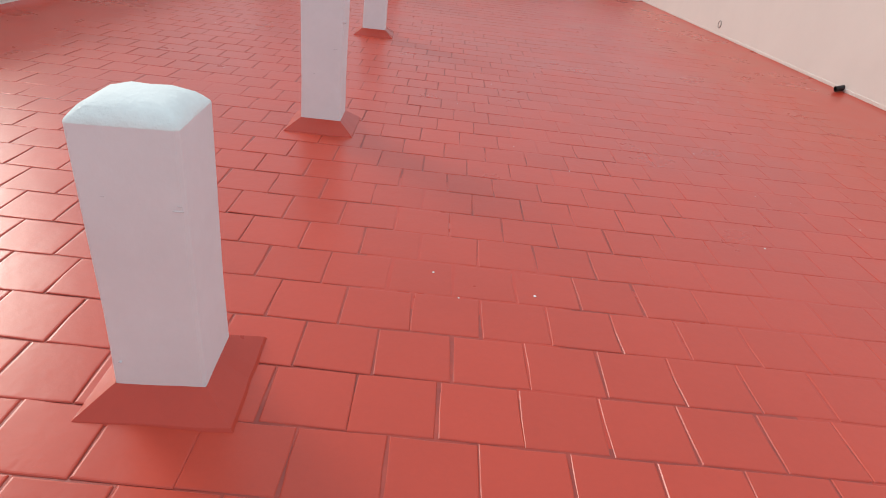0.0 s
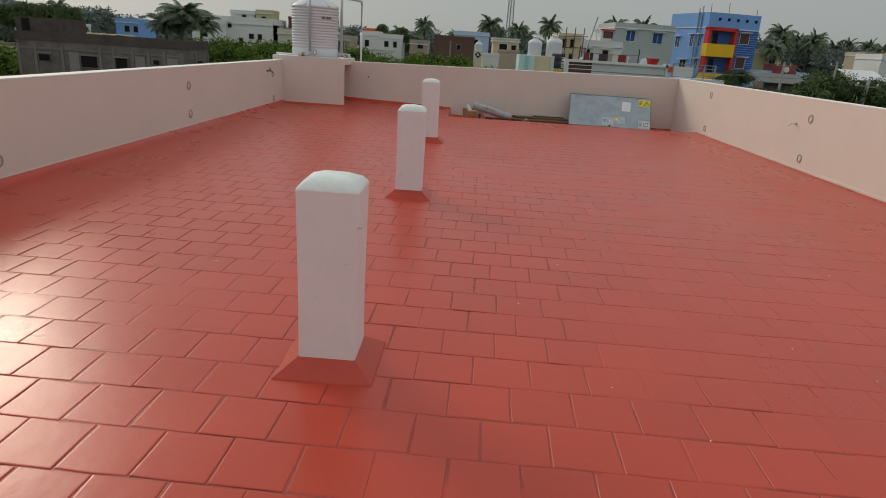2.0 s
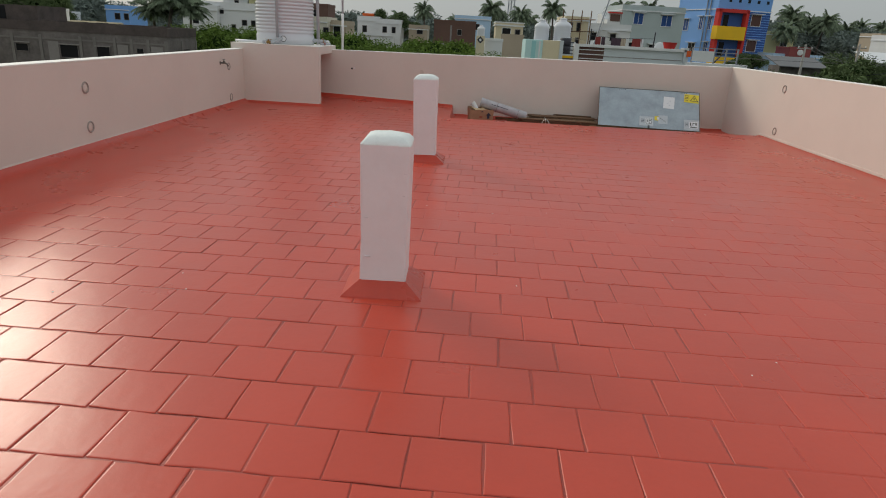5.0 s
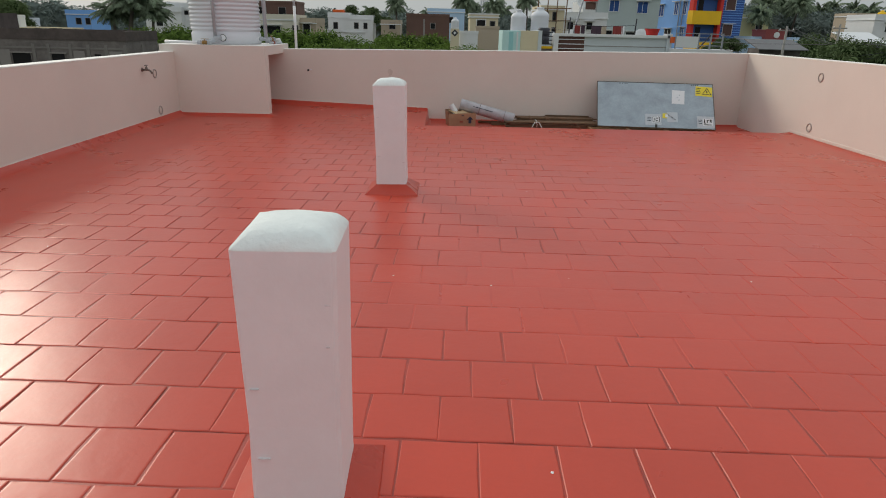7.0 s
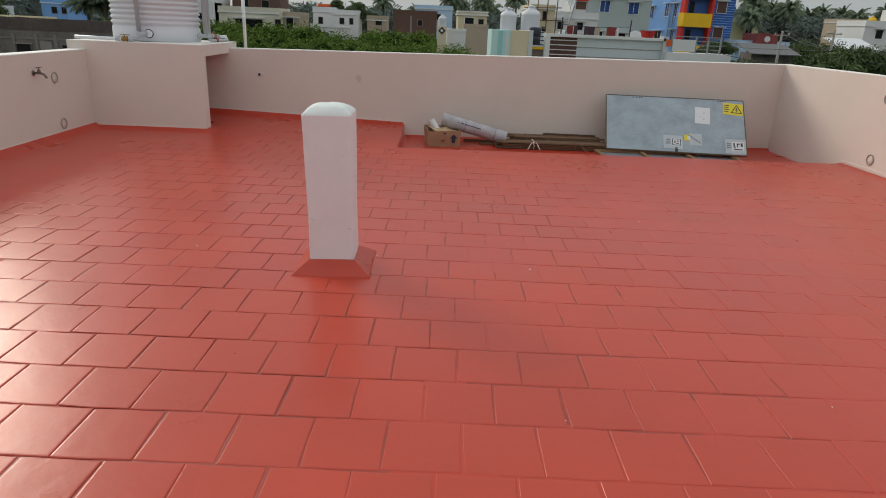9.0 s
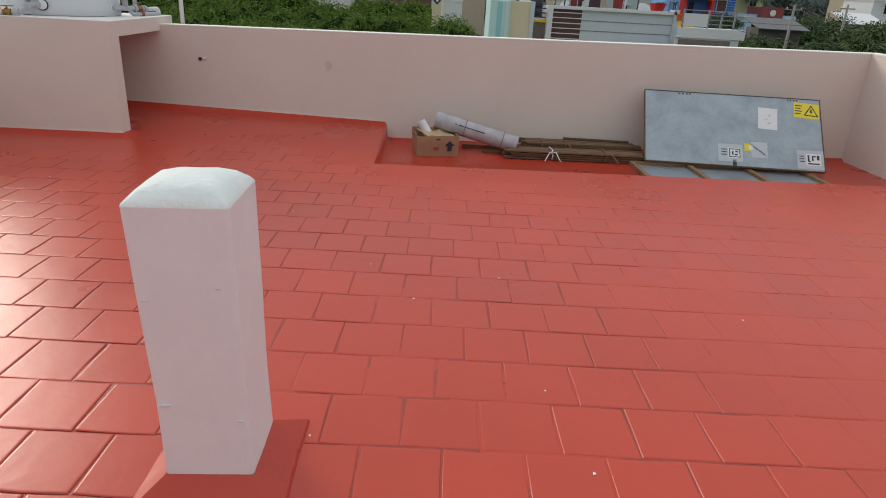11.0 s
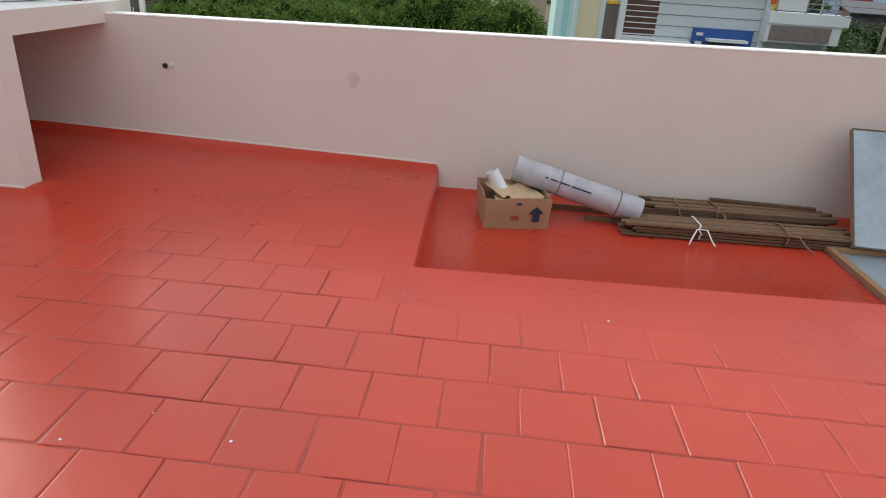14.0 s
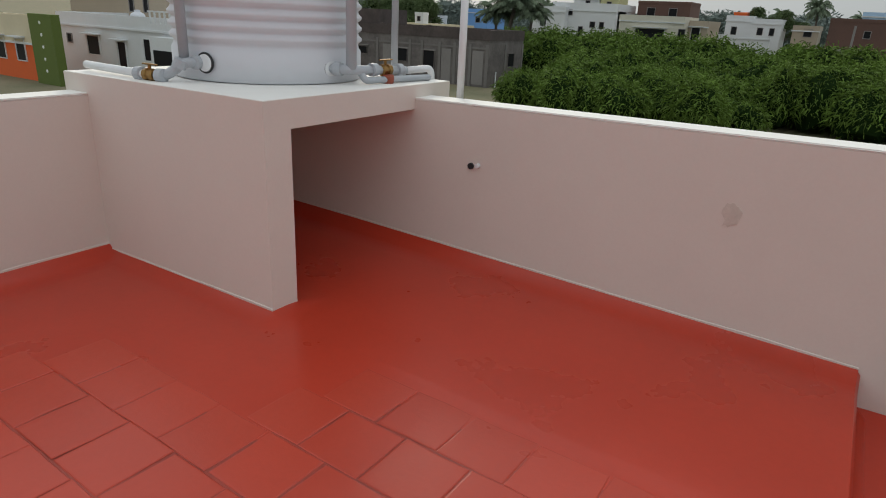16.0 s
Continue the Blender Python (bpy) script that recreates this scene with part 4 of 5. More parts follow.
def house(name, label, x, y, w, d, top, mat, openings=(), turn=0.0, parapet_mat=None, base=GROUND, rim=0.55, cap=True, name_wall="wall"):
    """A flat-roofed house; its front stands on y and faces the terrace. Openings: u, z, width, height, keywords."""
    t = thing(name, label, "house", pose(x, y, base - 0.05, 0, 0, turn))
    H = top - base + 0.05
    part(name_wall, box(0, w, 0, d, 0, H - rim), mat, t)
    bm = bmesh.new()
    e = 0.15
    for a in ((-0.04, w + 0.04, -0.04, e), (-0.04, w + 0.04, d - e, d + 0.04), (-0.04, e, e, d - e), (w - e, w + 0.04, e, d - e)):
        box(*a, H - rim, H, bm=bm)
    part("roof_parapet", bm, parapet_mat or mat, t)
    if cap:
        bm = bmesh.new()
        for a in ((-0.12, w + 0.12, -0.12, 0.0), (-0.12, 0.0, 0.0, d)):
            box(*a, H - rim - 0.12, H - rim, bm=bm)
        part("cornice", bm, w_white, t)
    for u, z, ww, hh, kw in openings:
        kw = dict(kw)
        sidew = kw.pop("left", False)
        m = pose(0, u, z - base + 0.05, 0, 0, -90) if sidew else pose(u, 0, z - base + 0.05)
        if sidew:
            m = pose(0, u + ww, z - base + 0.05, 0, 0, -90)
        window(t, m, ww, hh, **kw)
    return t


def rooftop_tank(x, y, z, r=0.35, h=0.8, mat=None, label="white plastic water tank on a roof"):
    t = thing("roof_tank", label, "water tank", pose(x, y, z), "tanks on roofs")
    prof = [(r, 0)]
    for k in range(6):
        prof += [(r * 0.96, h * (0.05 + k * 0.12)), (r, h * (0.09 + k * 0.12))]
    prof += [(r, h * 0.78), (r * 0.8, h * 0.9), (r * 0.4, h), (r * 0.38, h * 1.06)]
    part("body", lathe(prof, 20), mat or tank_white, t, smooth=True)
    part("lid", lathe([(r * 0.42, h * 1.06), (r * 0.42, h * 1.12), (r * 0.1, h * 1.15)], 16), mat or tank_white, t)
    return t


N1 = dict(shade=True, bars=0)
NO = dict(shade=False, bars=0, frame_mat=w_lintel)
PLAIN = dict(shade=False, bars=0, frame_mat=w_block)

# unfinished grey building
g = house("unfinished_house", "unfinished dark grey block masonry house with empty window openings", -36.0, 43.0, 13.6, 5.3, 0.46, w_block,
          [(1.8, -1.76, 0.92, 0.50, dict(PLAIN)), (5.25, -2.06, 1.35, 0.90, dict(PLAIN)), (8.1, -2.40, 0.95, 1.25, dict(PLAIN)), (11.2, -1.5, 0.5, 0.35, dict(PLAIN))],
          turn=0, parapet_mat=w_block_dark, rim=0.68, cap=False)
window(g, pose(13.6, 2.9, -2.05 - GROUND + 0.05, 0, 0, 90), 0.95, 0.9, **PLAIN)
for u in (0.08, 1.45, 3.65, 6.75, 7.85, 9.4, 10.7, 12.0, 13.37):
    part("column", box(u, u + 0.22, -0.06, 0.0, 0, 2.95), w_column, g, "paler concrete column")
for v in (2.35, 5.08):
    part("column", box(13.6, 13.66, v, v + 0.22, 0, 2.95), w_column, g, "paler concrete column")
part("stair_room", box(0.0, 3.6, 0.3, 4, 3.9, 4.98), w_block_dark, g, "dark stair head room")
part("stair_doorway", box(0.5, 1.15, 0.26, 0.3, 3.95, 4.9), dark_hole, g)
part("lintel_band", box(0, 13.6, -0.04, 0.0, 2.62, 2.74), w_column, g)
for u, w in ((1.65, 1.25), (5.1, 1.65), (7.95, 1.25)):
    part("lintel", box(u, u + w, -0.1, 0.0, 2.28, 2.37), w_lintel, g)
for u0, u1 in ((4.3, 5.1), (9.7, 10.5), (12.3, 13.2)):
    part("patch", box(u0, u1, -0.03, 0.0, 0.2, 2.5), w_lintel, g, "paler plastered panel")
part("side_pipe", tube([(13.72, 1.0, 0.0), (13.72, 1.0, 1.1)], 0.05, 8), pvc_white, g, "white pipe up the wall")
lumps = random.Random(17)
for k in range(12):
    u = 4.0 + k * 0.8 + lumps.uniform(-0.3, 0.3)
    part("broken_block", box(u, u + lumps.uniform(0.25, 0.6), 0.0, 0.2, 3.84, 3.93 + lumps.uniform(0.0, 0.1)), w_block_dark, g)

# left side, seen past the tank
house("house", "orange and olive green painted house", -46.5, 22, 6.0, 1.2, 0.25, w_orange, [(3.6, -2.3, 1.0, 1.2, N1), (1.2, -2.3, 1.0, 1.2, N1)], parapet_mat=w_cream, rim=1.5)
gp = thing("house_pier", "olive green painted pier with white dots", "pier", pose(-40.2, 21.6, GROUND - 0.05))
part("pier", box(0, 2.4, 0, 0.5, 0, 3.85), w_green, gp)
for k in range(5):
    part("white_dot", moved(lathe([(0.09, 0), (0.09, 0.02), (0.05, 0.03)], 12), aim((1.2, 0.0, 0.8 + k * 0.65), (0, -1, 0))), white_spot, gp)
house("house", "tall tan plastered house", -53, 31, 12, 8, 3.8, w_tan, [(9.5, 0.6, 0.5, 1.0, NO), (7.8, 0.6, 0.5, 1.0, NO), (3, -2, 1.2, 1.2, N1)], rim=0.9)
wh = house("house", "white plastered single storey house with a roof railing", -45.6, 26, 13.4, 7, 0.45, w_white,
           [(1.0, -1.4, 0.5, 0.5, NO), (3.3, -2.0, 1.3, 1.1, N1), (6.6, -2.6, 0.8, 1.5, N1), (9.3, -2.0, 1.7, 1.2, dict(shade=False, bars=0))], rim=0.7)
part("porch", box(11.2, 13.6, -0.9, 0.0, 0, 2.9), w_white, wh, "white porch block")
part("porch_opening", box(11.5, 13.3, -0.93, -0.9, 0.2, 2.2), dark_hole, wh)
for k in range(6):
    part("baluster", box(10.8 + k * 0.45, 10.88 + k * 0.45, -0.5, -0.42, 3.6, 4.2), w_white, wh)
part("top_rail", box(10.7, 13.2, -0.52, -0.40, 4.2, 4.28), w_white, wh)
rooftop_tank(-40.5, 28.5, -0.26, 0.45, 0.9)

# beyond the scrub, left to right
house("house", "small bright blue house", -58.2, 100, 3.8, 6, 2.5, w_blue, [(1.5, 0.4, 0.8, 0.9, NO), (3.0, 0.4, 0.7, 0.9, NO)], rim=0.6)
house("house", "low white house behind trees", -72, 95, 9, 6, 1.2, w_white, [(2, -0.6, 1, 1, NO)], rim=0.5)
house("house", "low white shed with a small tower", -52, 70, 9.0, 6, 0.2, w_cream, [(2, -1.3, 1, 0.9, NO)], rim=0.4)
house("house", "narrow white roof tower", -48.6, 71, 1.2, 1.2, 1.5, w_white, [(0.4, 0.5, 0.4, 0.5, NO)], rim=0.3, cap=False)
house("house", "pale house at the edge of the scrub", -36.6, 79, 4.5, 6, 2.9, w_white, [(1.3, 0.6, 0.8, 0.9, N1)])
house("house", "white two storey house with small windows", -34.2, 80, 8.1, 7, 3.4, w_white,
      [(1.5, -0.2, 0.5, 1.2, NO), (3.6, -0.3, 0.5, 1.0, NO), (5.0, 0.7, 0.6, 0.6, NO), (6.2, 0.6, 0.5, 0.7, NO), (2.0, 2.0, 0.6, 0.6, NO)], rim=0.8)
house("house", "white upper room with a yellow wall", -28.4, 80.6, 2.3, 3, 4.5, w_lime, [(0.8, 3.0, 0.5, 0.6, NO)], rim=0.4)
house("house", "white upper room on a roof", -32.0, 81, 3.3, 3, 4.3, w_white, [(1.6, 3.0, 0.5, 0.7, NO)], rim=0.4)
house("house", "cream white house with a dark porch", -23.0, 72, 6.6, 6, 2.2, w_palecream, [(1.8, -0.3, 3.0, 1.2, dict(shade=True, bars=0)), (6.2, 0.2, 0.6, 0.8, NO)])
house("house", "dark brick upper storey of a house", -25.2, 85, 6.2, 5, 4.0, w_brick, [(1.2, 2.3, 0.9, 0.9, NO), (3.8, 2.3, 0.9, 0.9, NO)], rim=0.3, cap=False)
house("house", "tan house with a small balcony", -16.6, 74, 2.1, 6, 1.9, w_tan, [(0.6, 0.0, 0.8, 1.2, N1)])
house("house", "white house with an orange upper wall", -16.6, 95, 3.2, 5, 2.9, w_white, [(0.8, 0.6, 0.6, 0.9, NO)], rim=0.6)
house("house", "small orange roof room", -15.9, 95.5, 1.5, 2, 3.3, w_orange, [], rim=0.3, cap=False)
house("house", "white house with terraced roof", -13.3, 94, 3.4, 5, 2.6, w_white, [(0.7, 0.7, 0.6, 0.8, NO), (2.1, 0.7, 0.5, 0.8, NO)])
house("compound_wall", "low white compound wall", -19.5, 90, 9.0, 0.3, 0.6, w_white, [], rim=0.3)
house("house", "small ochre plastered house", -8.3, 90, 2.7, 5, 2.0, w_tan, [(1.2, 0.8, 0.8, 0.8, NO)])
b = house("house", "dark brown bare brick house", -3.9, 75, 5.1, 6, 2.65, w_brick, [(2.9, 1.0, 0.5, 0.6, NO)], rim=0.3, cap=False)
part("verandah", box(-0.6, 4.3, -1.2, 0.0, 3.2, 3.4), w_lintel, b)
part("column", box(2.0, 2.2, -0.05, 0, 0, 5.5), w_lintel, b)
house("house", "light blue house behind the brick house", -1.7, 88, 5.1, 5, 3.6, w_sky, [(2.9, 1.8, 0.6, 0.7, NO)], rim=0.4)
dm = thing("gate_block", "cream gate block with a dark diamond mark", "gate block", pose(1.0, 45, GROUND - 0.05))
part("block", box(0, 0.65, 0, 0.65, 0, 4.6), w_cream, dm)
part("diamond", box(-0.19, 0.19, -0.02, 0.0, -0.19, 0.19, m=pose(0.32, 0, 4.3, 0, 45, 0)), black_metal, dm)
part("diamond_centre", box(-0.08, 0.08, -0.03, -0.02, -0.08, 0.08, m=pose(0.32, 0, 4.3, 0, 45, 0)), w_white, dm)
rooftop_tank(1.33, 45.35, 1.15, 0.3, 0.7)
house("shed", "white painted low shed", 1.7, 46.0, 1.4, 2.5, 1.0, w_white, [], rim=0.2, cap=False)
h = house("house", "small cream house with a dark doorway", 2.85, 55, 2.5, 4, 2.4, w_cream, [(0.6, 0.7, 0.75, 1.2, dict(shade=False, bars=0)), (1.8, 1.3, 0.4, 0.5, NO)], rim=0.2)
part("gable", prism([(-0.1, -0.1), (2.6, -0.1), (2.6, 4), (-0.1, 4)], 5.8, [5.9, 5.9, 5.9, 5.9]), w_white, h)
house("compound_wall", "tan plastered compound wall", 3.15, 50, 1.9, 0.3, 1.4, w_tan, [], rim=0.2, cap=False)

# right of the near house
h = house("house", "cream house with bamboo scaffolding", 9.8, 60, 2.3, 6, 3.4, w_cream, [(0.4, 2.0, 0.35, 0.8, NO), (1.2, 2.0, 0.35, 0.8, NO), (0.4, 0.6, 0.35, 0.8, NO), (1.2, 0.6, 0.35, 0.8, NO)], rim=0.3)
for u in (-0.4, 0.5, 1.4, 2.3):
    part("scaffold_pole", tube([(u, -0.7, 0), (u + 0.06, -0.72, 7.4)], 0.05, 6), lath, h)
for z in (4.2, 5.4, 6.5):
    part("scaffold_ledger", tube([(-0.7, -0.75, z), (2.8, -0.74, z + 0.1)], 0.045, 6), lath, h)
house("house", "pale grey house with two windows", 12.5, 65, 5.0, 6, 3.0, w_white, [(0.9, 1.3, 0.6, 0.7, N1), (2.9, 1.3, 0.6, 0.7, N1)])
h = house("house", "grey green two storey house with blue windows", 18.6, 75, 7.6, 8, 5.5, w_grey,
          [(1.5, 3.4, 1.1, 1.2, dict(pane_mat=blue_pane)), (4.9, 3.3, 1.2, 1.2, dict(pane_mat=blue_pane)), (1.0, 0.3, 1.1, 0.9, N1), (3.8, 0.1, 1.1, 1.0, N1)], turn=4)
part("balcony_room", box(-1.6, 0.0, 0.3, 5, 0, 7.9), w_white, h, "white stair tower with a red roof edge")
part("balcony_opening", box(-1.3, -0.1, 0.27, 0.3, 7.0, 7.8), w_brick, h)
part("red_edge", box(-1.8, 0.1, 0.0, 0.3, 7.9, 8.05), w_red, h)
part("door_light", box(-1.3, -0.8, 0.27, 0.3, 4.2, 5.4), dark_hole, h)

bb = house("apartment_house", "blue three storey house with red frame and yellow balconies", 34.5, 88, 8.4, 9.6, 8.3, w_blue,
           [(1.0, 3.6, 0.8, 1.6, dict(left=True, pane_mat=blue_pane)), (3.0, 3.6, 0.8, 1.6, dict(left=True, pane_mat=blue_pane)), (6.5, 3.4, 1.2, 1.5, dict(left=True, pane_mat=blue_pane)),
            (1.0, 0.4, 0.8, 1.4, dict(left=True, pane_mat=blue_pane)), (4.0, 0.0, 1.6, 1.6, dict(left=True))], turn=15, rim=2.0)
for z in (4.3, 0.9):
    window(bb, pose(5.5, -0.08, z - GROUND + 0.05), 1.5, 1.45, pane_mat=brown_slat, bars=0)
part("striped_wall", box(4.4, 8.44, -0.05, 0.0, 2.0, 9.75), w_deep, bb, "deep blue striped wall")
for k in range(24):
    part("stripe", box(4.4, 8.46, -0.075, -0.05, 2.2 + k * 0.32, 2.27 + k * 0.32), w_blue, bb)
for a in ((-0.3, 0.15, 2.8, 9.7), (4.0, 4.45, 2.8, 9.7)):
    part("frame_post", box(a[0], a[1], -0.9, 0.0, a[2], a[3]), w_red, bb, "red frame")
part("frame_beam", box(-0.3, 4.45, -0.9, 0.0, 9.3, 9.75), w_red, bb, "red frame")
for z0, z1 in ((5.75, 7.5), (2.1, 3.4)):
    bal = part("balcony", box(-0.5, 4.0, -1.3, -0.1, z0, z1), w_yellow, bb, "yellow balcony front")
# loggia shade is put into the colour: deep blue sheets on the blue wall
for z0, z1 in ((7.5, 9.3), (3.6, 5.7)):
    part("loggia_wall", box(0.15, 4.0, -0.12, 0.0, z0, z1), w_deep, bb, "shaded blue loggia wall")
    part("loggia_door", box(1.0, 1.8, -0.15, -0.12, z0, z1 - 0.3), dark_hole, bb)
for k in range(5):
    part("roof_hole", box(1.5 + k * 1.5, 1.9 + k * 1.5, -0.08, -0.02, 10.7, 11.1), dark_hole, bb)
for u, hh in ((0.3, 1.2), (3.2, 1.5), (7.9, 0.9)):
    part("roof_rod", tube([(u, 0.3, 11.7), (u - 0.1, 0.3, 11.7 + hh)], 0.05, 6), rail_metal, bb)
part("drain_pipe", tube([(-0.15, 1.6, 3), (-0.15, 1.6, 12.6)], 0.08, 6), rail_metal, bb)
part("drain_pipe", tube([(-0.15, 2.4, 3), (-0.15, 2.4, 12.3)], 0.08, 6), rail_metal, bb)
house("house", "yellow green house with a small window", 46.2, 100, 5.2, 6, 4.0, w_lime, [(3.2, 1.9, 1.0, 1.1, N1)], rim=0.4)
house("house", "light blue low house", 41.5, 84, 6.5, 5, 0.9, w_sky, [(1, -1, 1, 1, NO)], rim=0.3)
h = house("house", "maroon fronted house with a white round emblem", 43.0, 83, 2.8, 4, 1.8, w_maroon, [], rim=0.2, cap=False)
part("gable", prism([(0, -0.05), (2.8, -0.05), (2.8, 0.3), (0, 0.3)], 5.2, [5.3, 5.3, 5.3, 5.3]), w_maroon, h)
part("emblem", moved(lathe([(0.38, 0), (0.38, 0.05), (0.2, 0.08)], 14), aim((1.4, -0.05, 4.6), (0, -1, 0))), w_white, h)
h = thing("shed", "open shed with a grey sheet roof", "shed", pose(31.0, 60, GROUND - 0.05))
part("roof", moved(box(-0.4, 4.4, -1.8, 1.8, 0, 0.08), pose(0, 0, 3.7, 14, 0, 0)), roof_sheet, h)
part("wall", box(0, 4.0, -1, 1.4, 0, 3.35), w_block, h)
house("house", "small house with a sloped upper room", 58.5, 90, 3.2, 5, 4.3, w_tan, [(1.3, 2.6, 0.8, 0.9, NO)], rim=0.4)
h = house("house", "white house with roof turrets", 55.0, 80, 7.5, 6, 3.9, w_white, [(1.5, 1.8, 0.9, 1.0, N1), (4.2, 1.8, 0.9, 1.0, N1)], rim=0.6)
part("turret", box(3.0, 4.8, 0.3, 2, 7.0, 8.7), w_white, h)
part("turret_window", box(3.4, 3.9, 0.26, 0.3, 7.6, 8.3), dark_hole, h)
rooftop_tank(57.0, 82.0, 3.3, 0.5, 1.0, w_yellow, "yellow plastic water tank on a roof")
h = thing("shed", "low shed with a white sheet roof among the trees", "shed", pose(46.0, 71, GROUND - 0.05))
part("roof", moved(box(-0.3, 4.1, -2.0, 2.0, 0, 0.08), pose(0, 0, 4.5, 16, 0, 0)), w_white, h)
part("wall", box(0, 3.8, -1.2, 1.5, 0, 4.1), w_pale, h)
part("doorway", box(1.0, 2.0, -1.24, -1.2, 1.0, 3.2), dark_hole, h)
house("house", "pale house far along the street", 72.0, 90, 9, 6, 4.2, w_white, [(2, 1.5, 1.0, 1.1, N1), (5.5, 1.5, 1.0, 1.1, N1)])

# near house across the lane
NY = 21.0
EYE = Matrix.Translation((0.45, -2.0, 1.35))
NEAR = Matrix.Translation((0.50, 0, 0)) @ EYE @ Matrix.Diagonal((1.40, 1.40, 1.40, 1)) @ EYE.inverted()    # sets the house back to its true distance
nh = thing("near_house", "pale grey house with brown slats, stone panels and roof railing", "house", NEAR @ pose(0, NY, GROUND - 0.05))
GZ = -(GROUND - 0.05)


def nb(name, x0, x1, y0, y1, z0, z1, mat, parent=None, label="", bevel=0.0):
    return part(name, box(x0, x1, y0, y1, z0 + GZ, z1 + GZ, bevel), mat, parent or nh, label)


nb("wall", 3.2, 10.8, 0.3, 9.0, GROUND, 0.05, w_pale)
nb("roof_slab", 3.2, 10.8, 0.3, 9.0, 0.05, 0.12, w_lintel)
nb("teal_pier", 2.28, 2.95, -0.4, 1.2, GROUND, 1.22, w_teal, label="pale teal pier")
nb("teal_strip", 2.52, 2.68, -0.43, -0.4, GROUND, 1.18, w_teal_dark, label="darker teal strip")
nb("teal_strip", 2.80, 2.86, -0.44, -0.4, GROUND, 1.18, w_white)
nb("cream_pier", 2.95, 3.62, -0.3, 1.4, GROUND, 1.22, w_cream, label="cream pier")
nb("pier_edge", 3.62, 3.76, -0.34, 1.0, GROUND, 1.24, w_pale)
nb("stone_panel", 3.76, 4.24, 0.1, 0.4, GROUND, 0.60, stone_clad, label="brown stone clad panel")
nb("sill", 3.76, 4.24, 0.05, 0.45, 0.60, 0.68, w_yellow)
for k in range(4):
    nb("balcony_bar", 3.76, 4.24, 0.2, 0.24, 0.74 + k * 0.14, 0.78 + k * 0.14, black_metal)
nb("white_frame", 4.24, 4.42, -0.12, 0.4, GROUND, 1.16, w_white)
nb("white_frame", 4.42, 8.60, -0.10, 0.4, 1.06, 1.16, w_white)
nb("slat_backing", 4.42, 5.42, 0.0, 0.3, -0.25, 1.06, brown_slat)
for k in range(8):
    nb("slat_gap", 4.42, 5.42, -0.025, 0.0, -0.22 + k * 0.165, -0.19 + k * 0.165, w_white, label="pale strip between brown boards")
nb("fascia", 4.42, 5.42, -0.06, 0.3, -0.33, -0.25, w_white)
nb("panel_wall", 5.42, 8.60, 0.0, 0.3, -0.45, 1.06, w_pale)
for k in range(4):
    nb("panel_joint", 5.42, 8.60, -0.012, 0.0, 0.72 - k * 0.32, 0.745 - k * 0.32, w_lintel)
nb("side_frame", 8.52, 8.70, -0.1, 0.4, GROUND, 1.22, w_pale)
nb("blue_surround", 6.55, 8.35, -0.10, 0.0, GROUND, 0.10, w_deep, label="blue painted door surround")
nb("blue_canopy", 6.95, 8.1, -0.5, -0.1, -0.25, -0.17, w_white)
nb("doorway", 7.05, 7.85, -0.13, -0.10, GROUND, -0.32, brown_slat)
for k in range(3):
    nb("white_block", 6.65, 6.85, -0.13, -0.10, -0.12 - k * 0.25, -0.03 - k * 0.25, w_white)
nb("canopy", 5.35, 6.45, -0.4, 0.0, -0.42, -0.32, w_white)
nb("doorway", 5.55, 6.25, -0.05, 0.0, GROUND, -0.45, brown_slat)
window(nh, pose(4.5, -0.02, -1.3 + GZ), 0.85, 0.9, frame_mat=w_white, shade=False, bars=3)
nb("balcony_slab", 8.60, 10.95, -0.35, 0.4, 0.38, 0.70, w_white)
nb("stone_frame", 8.60, 10.80, -0.30, 0.4, -0.15, 0.38, w_white)
nb("stone_panel", 8.72, 10.5, -0.34, -0.3, -0.10, 0.33, stone_clad, label="brown stone clad panel")
for x in (8.75, 9.6, 10.05, 10.5):
    nb("rail_post", x, x + 0.05, -0.3, -0.25, 0.70, 1.28, rail_metal)
for k in range(4):
    nb("rail_bar", 8.75, 10.55, -0.29, -0.26, 0.82 + k * 0.14, 0.85 + k * 0.14, rail_metal)
nb("rail_board", 8.78, 9.6, -0.32, -0.30, 0.75, 1.15, w_white, label="white patterned board")
part("rail_brace", tube([(9.65, -0.27, 0.72 + GZ), (10.05, -0.27, 1.2 + GZ)], 0.025, 6), black_metal, nh)
nb("meter_box", 8.62, 8.78, -0.16, -0.1, 0.9, 1.12, w_orange)
nb("tank_stand", 2.6, 4.7, 2.6, 4.0, 0.1, 1.2, w_pale)
for near_tank in (rooftop_tank(3.25, NY + 3.2, 1.19, 0.33, 0.75), rooftop_tank(4.15, NY + 3.2, 1.19, 0.38, 0.85)):
    near_tank.matrix_basis = NEAR @ near_tank.matrix_basis
t = thing("tank_drum", "black plastic drums stacked on a roof", "drum", NEAR)
for z in (0.72, 1.05):
    part("drum", moved(lathe([(0.22, 0), (0.24, 0.05), (0.22, 0.15), (0.24, 0.25), (0.2, 0.3)], 14), pose(4.05, NY + 1.2, z)), black_metal, t, smooth=True)
t = thing("clothes_line", "clothes hung on a line over the roof", "clothes line", NEAR)
for x in (5.0, 7.6):
    part("line_post", tube([(x, NY + 1.2, 0.1), (x + 0.05, NY + 1.2, 1.75)], 0.025, 6), black_metal, t)
part("line", tube([(5.0, NY + 1.2, 1.50), (6.3, NY + 1.2, 1.44), (7.6, NY + 1.2, 1.50)], 0.01, 5), black_metal, t)
